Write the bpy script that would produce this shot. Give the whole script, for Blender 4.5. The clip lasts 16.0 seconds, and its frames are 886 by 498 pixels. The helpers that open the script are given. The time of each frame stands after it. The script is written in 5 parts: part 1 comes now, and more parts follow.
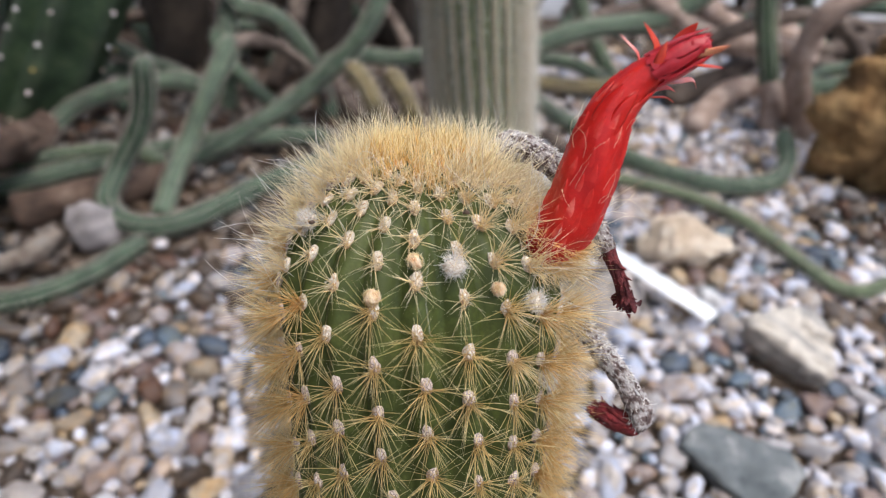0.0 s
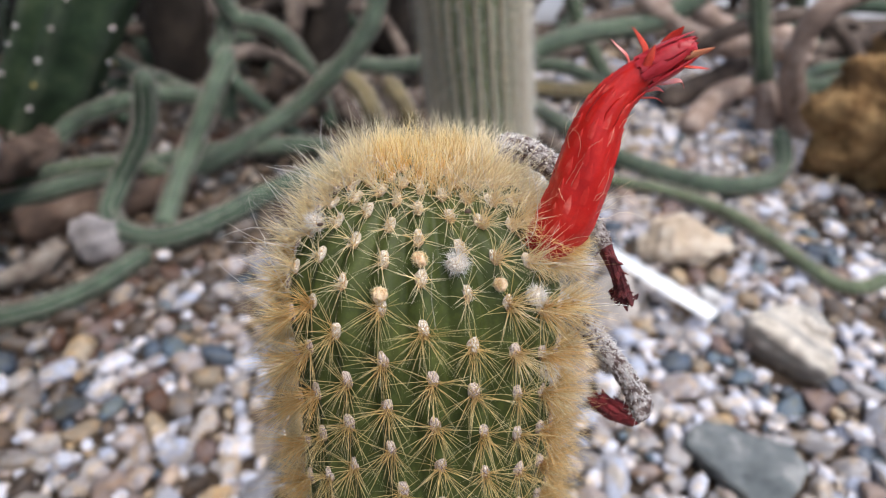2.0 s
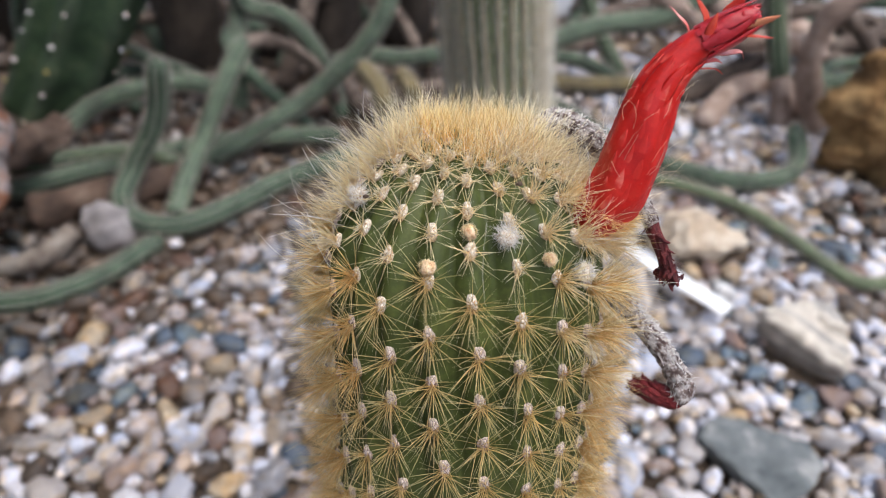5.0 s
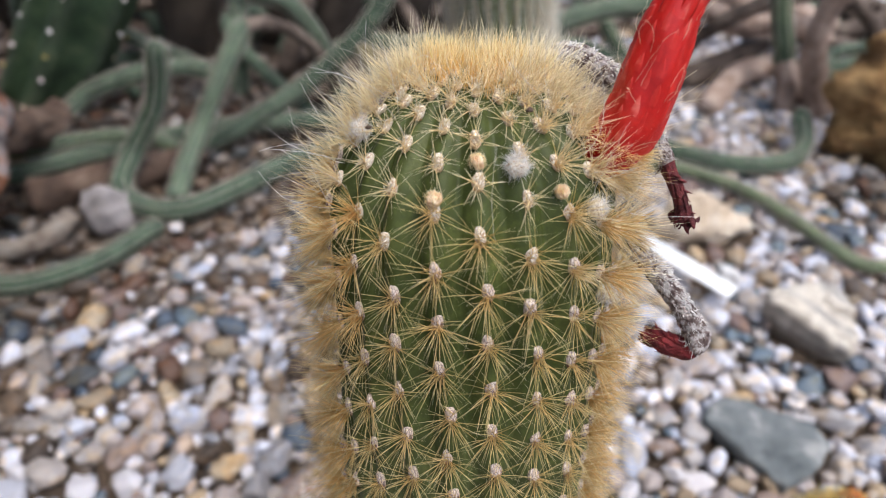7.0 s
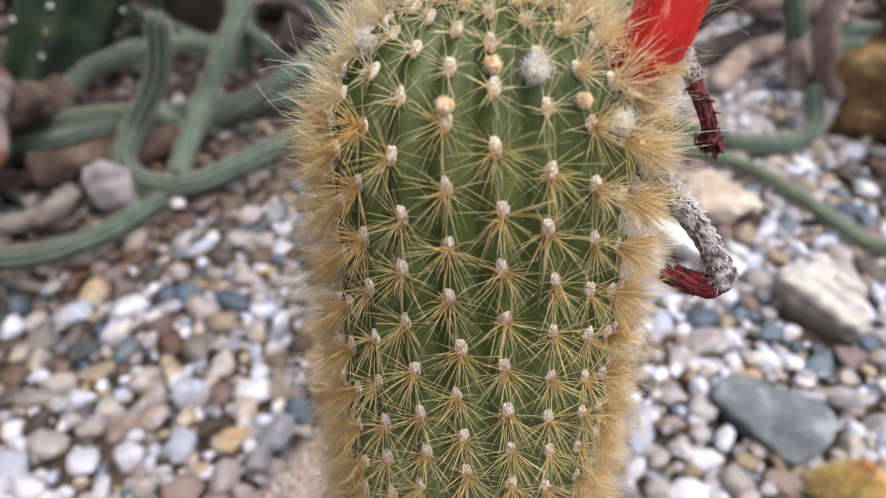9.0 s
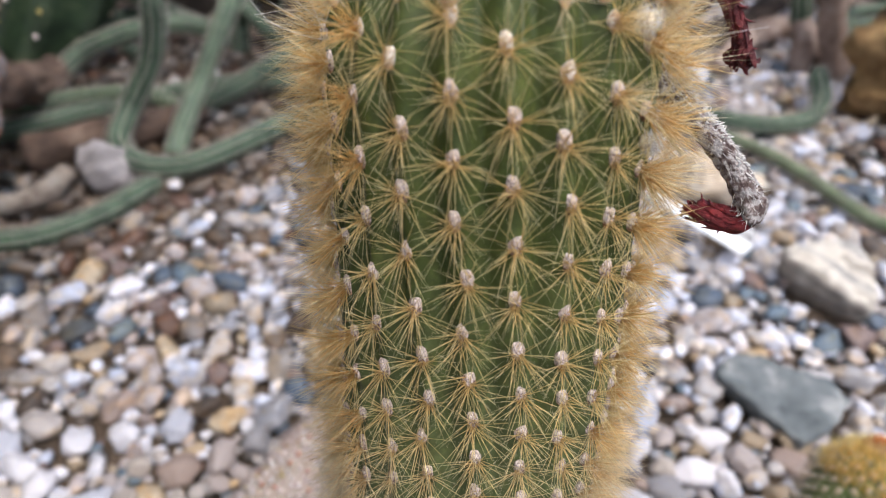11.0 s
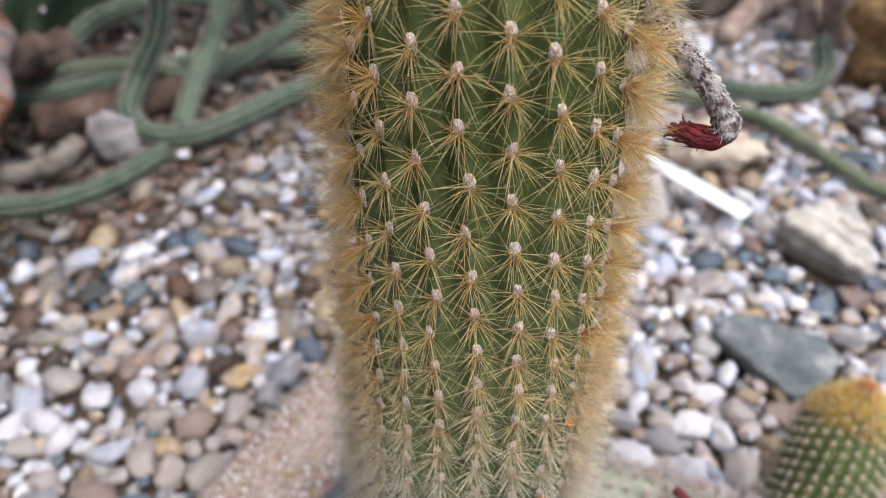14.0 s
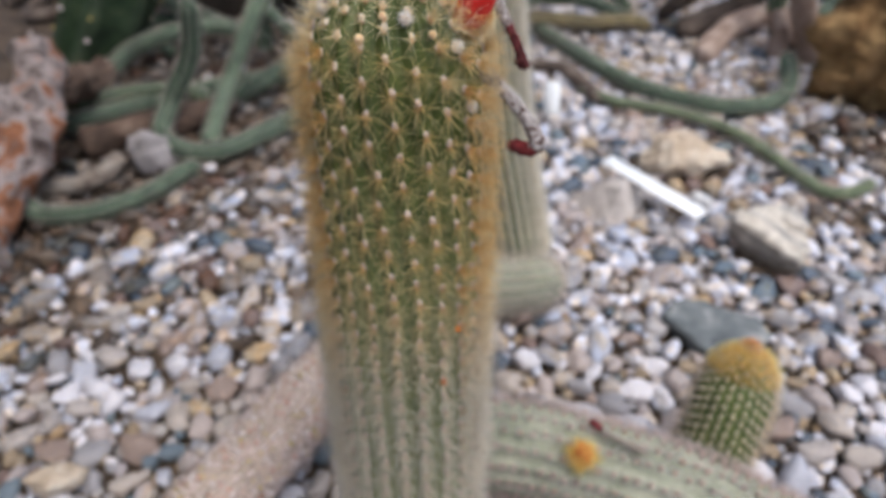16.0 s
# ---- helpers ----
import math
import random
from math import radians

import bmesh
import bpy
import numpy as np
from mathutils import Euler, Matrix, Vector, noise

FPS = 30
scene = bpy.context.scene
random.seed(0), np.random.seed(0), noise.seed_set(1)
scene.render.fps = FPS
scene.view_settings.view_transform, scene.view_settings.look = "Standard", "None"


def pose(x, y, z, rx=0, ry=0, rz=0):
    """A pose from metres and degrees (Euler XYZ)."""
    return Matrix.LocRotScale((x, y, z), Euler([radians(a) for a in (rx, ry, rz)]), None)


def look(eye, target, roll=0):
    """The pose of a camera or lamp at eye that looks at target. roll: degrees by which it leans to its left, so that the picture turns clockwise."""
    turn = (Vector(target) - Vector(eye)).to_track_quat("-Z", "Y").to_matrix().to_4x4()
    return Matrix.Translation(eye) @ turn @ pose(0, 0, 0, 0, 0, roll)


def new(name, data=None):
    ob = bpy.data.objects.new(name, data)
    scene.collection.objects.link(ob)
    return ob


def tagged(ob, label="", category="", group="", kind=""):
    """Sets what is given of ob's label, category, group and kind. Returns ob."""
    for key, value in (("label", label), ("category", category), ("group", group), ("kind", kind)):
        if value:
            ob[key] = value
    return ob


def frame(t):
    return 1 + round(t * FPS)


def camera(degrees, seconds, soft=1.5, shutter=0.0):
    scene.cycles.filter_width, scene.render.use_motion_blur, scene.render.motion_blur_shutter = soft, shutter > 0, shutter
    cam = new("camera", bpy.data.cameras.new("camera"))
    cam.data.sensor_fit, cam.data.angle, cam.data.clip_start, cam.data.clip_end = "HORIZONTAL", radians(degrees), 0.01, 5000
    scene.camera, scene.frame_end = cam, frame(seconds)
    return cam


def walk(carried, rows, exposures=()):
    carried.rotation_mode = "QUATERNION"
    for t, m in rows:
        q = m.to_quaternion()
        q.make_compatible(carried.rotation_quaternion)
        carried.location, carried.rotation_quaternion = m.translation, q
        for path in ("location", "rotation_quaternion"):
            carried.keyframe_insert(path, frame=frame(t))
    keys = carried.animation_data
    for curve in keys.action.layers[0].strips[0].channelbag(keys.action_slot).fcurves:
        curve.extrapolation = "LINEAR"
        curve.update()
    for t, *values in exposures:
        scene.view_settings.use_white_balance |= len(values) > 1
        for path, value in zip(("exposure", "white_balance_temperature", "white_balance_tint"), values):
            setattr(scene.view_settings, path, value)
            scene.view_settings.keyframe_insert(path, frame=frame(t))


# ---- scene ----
# ---- camera and its walk ----
cam = camera(69.9, 16.0, soft=1.05)
cam.data.dof.use_dof = True
cam.data.dof.focus_distance = 0.15
cam.data.dof.aperture_fstop = 11.0
METRES, EYE, TILT, LEAN, TURN = 0.25, 0.5425, -36.0, -0.5, 0.0
ROWS = [
    (0.0, 0.0, 0.0, 0.0, 0.0, 0.0, -0.0),
    (0.5, 0.0011, -0.0205, 0.0091, 0.09, 0.39, 0.93),
    (1.0, 0.0043, -0.0229, 0.0059, 0.1, 0.65, 1.16),
    (1.5, 0.0029, -0.0243, -0.0008, 0.03, 0.72, 1.11),
    (2.0, -0.0026, -0.0249, -0.0076, 0.05, 0.6, 1.2),
    (2.5, -0.0195, -0.0296, -0.0072, 0.13, 0.45, 0.96),
    (3.0, -0.039, -0.0196, -0.0114, 0.32, 0.26, 0.69),
    (3.5, -0.0427, -0.0155, -0.0112, 0.48, 0.19, 0.69),
    (6.0, -0.0405, -0.0038, -0.0447, 0.54, 0.02, 0.35),
    (6.5, -0.0431, 0.0066, -0.0567, 0.59, -0.14, 0.46),
    (7.0, -0.0464, 0.0136, -0.0772, 0.64, -0.51, 0.52),
    (7.5, -0.0533, 0.0259, -0.0783, 0.75, -0.73, 0.52),
    (8.0, -0.0558, 0.0449, -0.1047, 0.83, -0.8, 0.44),
    (8.5, -0.0599, 0.0446, -0.1191, 0.92, -1.22, 0.23),
    (9.0, -0.0532, 0.0522, -0.1356, 0.97, -1.59, 0.2),
    (11.5, -0.061, 0.111, -0.2027, 0.96, -2.6, 0.27),
    (12.0, -0.0764, 0.1103, -0.2141, 1.1, -2.9, 0.06),
    (12.5, -0.0851, 0.1069, -0.2245, 1.25, -3.26, 0.19),
    (13.0, -0.0733, 0.1043, -0.2441, 1.33, -3.51, 0.58),
    (13.5, -0.0623, 0.0952, -0.258, 1.3, -4.04, 0.32),
    (14.0, -0.0576, 0.0329, -0.2546, 1.35, -4.25, 0.42),
    (14.5, -0.0291, -0.0421, -0.2844, 1.45, -4.06, 0.01),
    (15.0, 0.0339, -0.0775, -0.294, 0.78, -4.23, 0.65),
    (15.5, 0.1055, -0.2131, -0.2745, 1.56, -3.3, 0.34),
    (16.0, 0.1125, -0.4054, -0.3004, 3.21, -3.14, 0.92),
]
walk(cam, [(t, pose(0, 0, EYE, TILT, LEAN, TURN) @ pose(METRES * x, METRES * y, METRES * z, 90 + pitch, roll, yaw)) for t, x, y, z, yaw, pitch, roll in ROWS],
     [(0.0, 0.14), (3.5, 0.13), (7.0, 0.2), (8.5, 0.34), (12.5, 0.32), (14.0, 0.28), (15.0, 0.14), (16.0, -0.04)])

# ---- light: bright overcast sky through the glasshouse roof ----
SUN_EL, SUN_AZ = radians(69), radians(130)
world = bpy.data.worlds.new("sky")
scene.world = world
world.use_nodes = True
wn = world.node_tree
sky = wn.nodes.new("ShaderNodeTexSky")
sky.sky_type, sky.sun_disc = "NISHITA", False
sky.sun_elevation, sky.sun_rotation = SUN_EL, SUN_AZ
sky.air_density, sky.dust_density = 1.0, 4.0
wn.links.new(sky.outputs["Color"], wn.nodes["Background"].inputs["Color"])
wn.nodes["Background"].inputs["Strength"].default_value = 0.2
sun_data = bpy.data.lights.new("sun", "SUN")
sun_data.energy, sun_data.angle, sun_data.color = 1.82, radians(46), (0.96, 0.985, 1.0)
sun = new("sun", sun_data)
sun_dir = Vector((math.sin(SUN_AZ) * math.cos(SUN_EL), math.cos(SUN_AZ) * math.cos(SUN_EL), math.sin(SUN_EL)))
sun.matrix_world = look(sun_dir * 6, (0, 0, 0))


# ---- materials ----
def node_mat(name):
    m = bpy.data.materials.new(name)
    m.use_nodes = True
    return m, m.node_tree, m.node_tree.nodes["Principled BSDF"]


def add(tree, kind, **values):
    n = tree.nodes.new(kind)
    for k, v in values.items():
        n.inputs[k].default_value = v
    return n


def noise_of(tree, scale, detail=4.0, rough=0.6, vec=None):
    n = add(tree, "ShaderNodeTexNoise", Scale=scale, Detail=detail, Roughness=rough)
    if vec is None:
        vec = tree.nodes.new("ShaderNodeTexCoord").outputs["Object"]
    tree.links.new(vec, n.inputs["Vector"])
    return n.outputs["Fac"]


def ramp(tree, fac, stops, constant=False):
    n = tree.nodes.new("ShaderNodeValToRGB")
    r = n.color_ramp
    if constant:
        r.interpolation = "CONSTANT"
    while len(r.elements) < len(stops):
        r.elements.new(0.5)
    for e, (p, c) in zip(r.elements, stops):
        e.position, e.color = p, (*c, 1)
    tree.links.new(fac, n.inputs["Fac"])
    return n.outputs["Color"]


def mix(tree, fac, a, b, blend="MIX"):
    n = tree.nodes.new("ShaderNodeMix")
    n.data_type, n.blend_type = "RGBA", blend
    for sock, v in ((n.inputs["Factor"], fac), (n.inputs[6], a), (n.inputs[7], b)):
        if isinstance(v, (int, float)):
            sock.default_value = v
        elif isinstance(v, tuple):
            sock.default_value = (*v, 1)
        else:
            tree.links.new(v, sock)
    return n.outputs[2]


def bump(tree, bsdf, height, strength, distance):
    n = add(tree, "ShaderNodeBump", Strength=strength, Distance=distance)
    tree.links.new(height, n.inputs["Height"])
    tree.links.new(n.outputs["Normal"], bsdf.inputs["Normal"])


def two_scale(name, stops, scale, fine, rough=0.7, strength=0.4, distance=0.001, fine_mix=0.35):
    """Colour from a coarse noise, broken by a fine one, with relief."""
    m, tree, b = node_mat(name)
    coarse, grain = noise_of(tree, scale), noise_of(tree, fine, 6)
    col = ramp(tree, coarse, stops)
    speck = ramp(tree, grain, [(0.3, (0.45, 0.45, 0.45)), (0.7, (1.25, 1.25, 1.25))])
    col = mix(tree, fine_mix, col, mix(tree, 1.0, col, speck, "MULTIPLY"))
    tree.links.new(col, b.inputs["Base Color"])
    b.inputs["Roughness"].default_value = rough
    bump(tree, b, grain, strength, distance)
    return m


def attr(tree, name):
    n = tree.nodes.new("ShaderNodeAttribute")
    n.attribute_name = name
    return n.outputs["Fac"]


def island(tree):
    return tree.nodes.new("ShaderNodeNewGeometry").outputs["Random Per Island"]


def per_object(tree):
    return tree.nodes.new("ShaderNodeObjectInfo").outputs["Random"]


def spine_mat(name, young, old, glow=0.5):
    """Spines: tinted along their length, from base to tip, and by the age of the stem that they sit on."""
    m, tree, b = node_mat(name)
    along, age, rnd = attr(tree, "along"), attr(tree, "age"), island(tree)
    col = mix(tree, age, ramp(tree, along, young), ramp(tree, along, old))
    col = mix(tree, 0.75, col, mix(tree, 1.0, col, ramp(tree, rnd, [(0, (0.78, 0.72, 0.62)), (0.5, (1, 1, 1)), (1, (1.22, 1.2, 1.17))]), "MULTIPLY"))
    tree.links.new(col, b.inputs["Base Color"])
    b.inputs["Roughness"].default_value = 0.42
    thin = tree.nodes.new("ShaderNodeBsdfTranslucent")
    tree.links.new(col, thin.inputs["Color"])
    both = add(tree, "ShaderNodeMixShader", Fac=glow)
    tree.links.new(b.outputs[0], both.inputs[1])
    tree.links.new(thin.outputs[0], both.inputs[2])
    tree.links.new(both.outputs[0], tree.nodes["Material Output"].inputs["Surface"])
    return m


def mul_of(tree, a, b):
    m = tree.nodes.new("ShaderNodeMath")
    m.operation = "MULTIPLY"
    tree.links.new(a, m.inputs[0])
    tree.links.new(b, m.inputs[1])
    return m.outputs[0]


def skin_mat(name, light, mid, dark, scale=60, rough=0.5, pale=(0.5, 0.52, 0.43)):
    """Cactus skin: mottled waxy green."""
    m, tree, b = node_mat(name)
    col = ramp(tree, noise_of(tree, scale, 5), [(0.3, dark), (0.52, mid), (0.75, light)])
    worn = mul_of(tree, attr(tree, "crest"), ramp(tree, noise_of(tree, scale * 5, 4), [(0.3, (0.45, 0.45, 0.45)), (0.6, (1, 1, 1))]))
    col = mix(tree, worn, col, pale)
    fine = ramp(tree, noise_of(tree, scale * 9, 3), [(0.45, (0.85, 0.85, 0.85)), (0.7, (1.25, 1.25, 1.2))])
    tree.links.new(mix(tree, 1.0, col, fine, "MULTIPLY"), b.inputs["Base Color"])
    b.inputs["Roughness"].default_value = rough
    b.inputs["Specular IOR Level"].default_value = 0.25
    b.inputs["Subsurface Weight"].default_value = 0.06
    b.inputs["Subsurface Radius"].default_value = (0.002, 0.004, 0.001)
    bump(tree, b, noise_of(tree, scale * 12, 4), 0.25, 0.0006)
    return m


def pebble_mat(name, source, stops):
    """River gravel: each stone takes one of the colours of the bed, with its own veins and grain."""
    m, tree, b = node_mat(name)
    rnd = source(tree)
    col = ramp(tree, rnd, stops, True)
    mul = add(tree, "ShaderNodeMath", **{})
    mul.operation = "MULTIPLY"
    tree.links.new(rnd, mul.inputs[0])
    mul.inputs[1].default_value = 531.7
    pos = tree.nodes.new("ShaderNodeTexCoord").outputs["Object"]
    shift = add(tree, "ShaderNodeVectorMath")
    tree.links.new(pos, shift.inputs[0])
    tree.links.new(mul.outputs[0], shift.inputs[1])
    vein = ramp(tree, noise_of(tree, 110, 6, 0.7, shift.outputs[0]), [(0.3, (0.5, 0.44, 0.38)), (0.48, (0.95, 0.93, 0.9)), (0.7, (1.3, 1.28, 1.26))])
    grain = noise_of(tree, 620, 4, 0.7, shift.outputs[0])
    col = mix(tree, 0.85, col, mix(tree, 1.0, col, vein, "MULTIPLY"))
    patch = ramp(tree, noise_of(tree, 70, 3, 0.55, shift.outputs[0]), [(0.4, (0.92, 1.0, 1.12)), (0.52, (0.98, 1, 1.05)), (0.6, (1.08, 0.97, 0.8))])
    col = mix(tree, 1.0, col, patch, "MULTIPLY")
    col = mix(tree, 0.3, col, mix(tree, 1.0, col, ramp(tree, grain, [(0.3, (0.5, 0.48, 0.45)), (0.65, (1.3, 1.3, 1.3))]), "MULTIPLY"))
    tree.links.new(col, b.inputs["Base Color"])
    b.inputs["Roughness"].default_value = 0.55
    bump(tree, b, grain, 0.35, 0.0008)
    return m


SKIN = skin_mat("green_skin", (0.108, 0.126, 0.034), (0.071, 0.09, 0.023), (0.043, 0.059, 0.015), pale=(0.29, 0.33, 0.19))
SKIN_ASH = skin_mat("ash_green_skin", (0.39, 0.39, 0.31), (0.3, 0.315, 0.24), (0.19, 0.21, 0.155), 40, 0.75, (0.62, 0.58, 0.52))
SKIN_YOUNG = skin_mat("yellow_green_skin", (0.15, 0.2, 0.055), (0.1, 0.14, 0.038), (0.06, 0.085, 0.025))
SKIN_PALE = skin_mat("pale_green_skin", (0.367, 0.384, 0.248), (0.265, 0.300, 0.178), (0.154, 0.187, 0.109), 40, 0.65)
SKIN_FADED = skin_mat("faded_olive_skin", (0.54, 0.43, 0.39), (0.45, 0.355, 0.305), (0.28, 0.23, 0.17), 70, 0.8)
SKIN_SAGE = skin_mat("sage_green_skin", (0.154, 0.213, 0.143), (0.099, 0.147, 0.099), (0.054, 0.085, 0.058), 40, 0.7)
SKIN_MOSS = skin_mat("moss_green_skin", (0.19, 0.24, 0.135), (0.125, 0.17, 0.09), (0.075, 0.1, 0.055), 40, 0.7)
SKIN_DARK = skin_mat("dark_green_skin", (0.105, 0.132, 0.074), (0.053, 0.088, 0.047), (0.030, 0.049, 0.030), 25, 0.55)
SKIN_GREY = skin_mat("grey_green_skin", (0.093, 0.144, 0.096), (0.055, 0.091, 0.059), (0.028, 0.049, 0.033), 40, 0.7)
SKIN_OLIVE = skin_mat("olive_brown_skin", (0.26, 0.2, 0.09), (0.17, 0.13, 0.06), (0.09, 0.07, 0.04), 40, 0.7)
WOOD = two_scale("dry_stem_bark", [(0.3, (0.045, 0.032, 0.026)), (0.5, (0.12, 0.088, 0.07)), (0.7, (0.24, 0.19, 0.155))], 28, 260, 0.85, 0.7, 0.002)
# dark brown bark, coloured darker still to carry the shade behind the tangle
BARK_SHADED = two_scale("shaded_dark_bark", [(0.3, (0.011, 0.008, 0.006)), (0.55, (0.03, 0.021, 0.015)), (0.75, (0.06, 0.044, 0.032))], 14, 160, 0.9, 0.9, 0.005)
WOOD_PALE = two_scale("pale_dry_bark", [(0.3, (0.204, 0.140, 0.109)), (0.5, (0.384, 0.281, 0.230)), (0.7, (0.540, 0.433, 0.368))], 28, 260, 0.85, 0.7, 0.002)
WOOD_GREY = two_scale("weathered_wood", [(0.28, (0.05, 0.03, 0.025)), (0.42, (0.15, 0.115, 0.105)), (0.5, (0.36, 0.31, 0.3)), (0.57, (0.3, 0.115, 0.05)), (0.64, (0.16, 0.07, 0.04)), (0.72, (0.42, 0.38, 0.36))], 24, 220, 0.85, 0.9, 0.003)
WOOD_TAN = two_scale("tan_dry_bark", [(0.3, (0.04, 0.025, 0.018)), (0.5, (0.105, 0.066, 0.047)), (0.7, (0.2, 0.14, 0.105))], 26, 240, 0.9, 0.8, 0.002)
SOIL = two_scale("dark_soil", [(0.3, (0.04, 0.028, 0.02)), (0.55, (0.115, 0.08, 0.055)), (0.75, (0.21, 0.155, 0.11))], 16, 300, 0.95, 0.9, 0.004)
TUFA = two_scale("brown_tufa_rock", [(0.3, (0.118, 0.063, 0.028)), (0.48, (0.354, 0.198, 0.077)), (0.7, (0.609, 0.394, 0.178))], 18, 70, 0.92, 1.0, 0.018, 0.6)
DRIFT = two_scale("pale_driftwood", [(0.3, (0.120, 0.090, 0.072)), (0.5, (0.252, 0.210, 0.174)), (0.7, (0.348, 0.312, 0.276))], 40, 300, 0.9, 0.8, 0.003)
SLATE = two_scale("blue_grey_slate", [(0.3, (0.05, 0.06, 0.064)), (0.44, (0.1, 0.116, 0.122)), (0.57, (0.155, 0.172, 0.178)), (0.68, (0.33, 0.335, 0.33))], 30, 380, 0.7, 0.5, 0.001)
TAN_ROCK = two_scale("tan_rock", [(0.3, (0.4, 0.3, 0.21)), (0.5, (0.62, 0.51, 0.39)), (0.7, (0.74, 0.68, 0.58))], 36, 220, 0.88, 0.9, 0.004)

def strata_mat():
    """Layered rock: tilted pale and dark beds with a gritty face."""
    m, tree, b = node_mat("layered_stone")
    co = tree.nodes.new("ShaderNodeTexCoord").outputs["Object"]
    turn_ = tree.nodes.new("ShaderNodeMapping")
    turn_.vector_type = "TEXTURE"
    turn_.inputs["Rotation"].default_value = (0.25, 0.1, -0.93)
    turn_.inputs["Scale"].default_value = (3.0, 0.62, 0.5)
    tree.links.new(co, turn_.inputs["Vector"])
    bands = noise_of(tree, 26, 5, 0.6, turn_.outputs["Vector"])
    col = ramp(tree, bands, [(0.3, (0.24, 0.22, 0.2)), (0.42, (0.44, 0.39, 0.33)), (0.5, (0.7, 0.65, 0.57)), (0.58, (0.36, 0.34, 0.32)), (0.66, (0.6, 0.55, 0.48)), (0.76, (0.68, 0.65, 0.6))])
    grit = noise_of(tree, 240, 5, 0.7)
    col = mix(tree, 0.4, col, mix(tree, 1.0, col, ramp(tree, grit, [(0.3, (0.5, 0.48, 0.46)), (0.65, (1.3, 1.3, 1.3))]), "MULTIPLY"))
    tree.links.new(col, b.inputs["Base Color"])
    b.inputs["Roughness"].default_value = 0.88
    bump(tree, b, grit, 0.7, 0.003)
    return m


STRATA = strata_mat()
PALE_GREY_ROCK = two_scale("pale_grey_rock", [(0.3, (0.46, 0.41, 0.375)), (0.55, (0.6, 0.545, 0.505)), (0.75, (0.7, 0.66, 0.62))], 30, 240, 0.9, 0.8, 0.003)
MAUVE_ROCK = two_scale("mauve_grey_rock", [(0.3, (0.2, 0.18, 0.18)), (0.55, (0.34, 0.31, 0.31)), (0.75, (0.45, 0.42, 0.42))], 24, 240, 0.9, 0.6, 0.002)
WHITE_ROCK = two_scale("pale_rock", [(0.3, (0.6, 0.59, 0.58)), (0.7, (0.8, 0.79, 0.79))], 24, 240, 0.85, 0.6, 0.002)
PLASTIC = two_scale("white_plastic", [(0.3, (0.78, 0.8, 0.82)), (0.7, (0.86, 0.88, 0.9))], 40, 400, 0.4, 0.05, 0.0003, 0.06)
PAVING = two_scale("pale_paving", [(0.3, (0.5, 0.52, 0.56)), (0.7, (0.62, 0.64, 0.68))], 5, 90, 0.9, 0.4, 0.002)
WALL = two_scale("limewashed_wall", [(0.3, (0.5, 0.5, 0.48)), (0.7, (0.62, 0.62, 0.6))], 3, 60, 0.9, 0.4, 0.002)
BED_STONES = [(0.0, (0.387, 0.35, 0.332)), (0.12, (0.617, 0.608, 0.657)), (0.25, (0.292, 0.284, 0.301)), (0.32, (0.285, 0.217, 0.147)), (0.38, (0.42, 0.371, 0.334)), (0.48, (0.125, 0.164, 0.2)),
              (0.54, (0.414, 0.355, 0.337)), (0.62, (0.174, 0.118, 0.102)), (0.655, (0.278, 0.21, 0.182)), (0.69, (0.435, 0.449, 0.519)), (0.78, (0.078, 0.1, 0.132)), (0.82, (0.668, 0.648, 0.689)), (0.91, (0.375, 0.327, 0.315)), (0.97, (0.43, 0.33, 0.22))]
# soil-stained stone colours, darkened further to stand in for shade by the tangle
SOIL_SHADE_STONES = [(0.0, (0.132, 0.102, 0.081)), (0.2, (0.076, 0.055, 0.042)), (0.38, (0.102, 0.053, 0.035)), (0.52, (0.186, 0.155, 0.135)), (0.66, (0.123, 0.083, 0.055)), (0.8, (0.265, 0.232, 0.209)), (0.88, (0.076, 0.08, 0.081))]
PEBBLE = pebble_mat("river_pebble", per_object, BED_STONES)
GRAVEL = pebble_mat("river_gravel", island, BED_STONES)
GRAVEL_SOIL_SHADE = pebble_mat("soiled_gravel", island, SOIL_SHADE_STONES)
GOLD = spine_mat("golden_spines", [(0.0, (0.55, 0.34, 0.13)), (0.15, (0.79, 0.6, 0.27)), (0.6, (0.91, 0.79, 0.45)), (0.9, (0.95, 0.9, 0.68)), (1.0, (0.64, 0.43, 0.24))],
                 [(0.0, (0.66, 0.57, 0.46)), (0.3, (0.84, 0.79, 0.69)), (1.0, (0.95, 0.93, 0.87))])
WHITE_SPINES = spine_mat("white_spines", [(0.0, (0.76, 0.7, 0.6)), (1.0, (0.93, 0.9, 0.84))], [(0.0, (0.76, 0.69, 0.62)), (1.0, (0.93, 0.91, 0.87))])
PINK_SPINES = spine_mat("pinkish_white_spines", [(0.0, (0.6, 0.45, 0.4)), (0.5, (0.78, 0.68, 0.66)), (1.0, (0.86, 0.8, 0.8))], [(0.0, (0.6, 0.46, 0.42)), (0.5, (0.78, 0.69, 0.67)), (1.0, (0.88, 0.83, 0.83))])
CROWN_GOLD = spine_mat("crown_gold_spines", [(0.0, (0.97, 0.63, 0.19)), (0.4, (0.98, 0.74, 0.3)), (0.8, (0.98, 0.87, 0.54)), (1.0, (0.84, 0.66, 0.4))], [(0.0, (0.92, 0.76, 0.5)), (0.6, (0.96, 0.88, 0.7)), (1.0, (0.97, 0.93, 0.84))], 0.45)
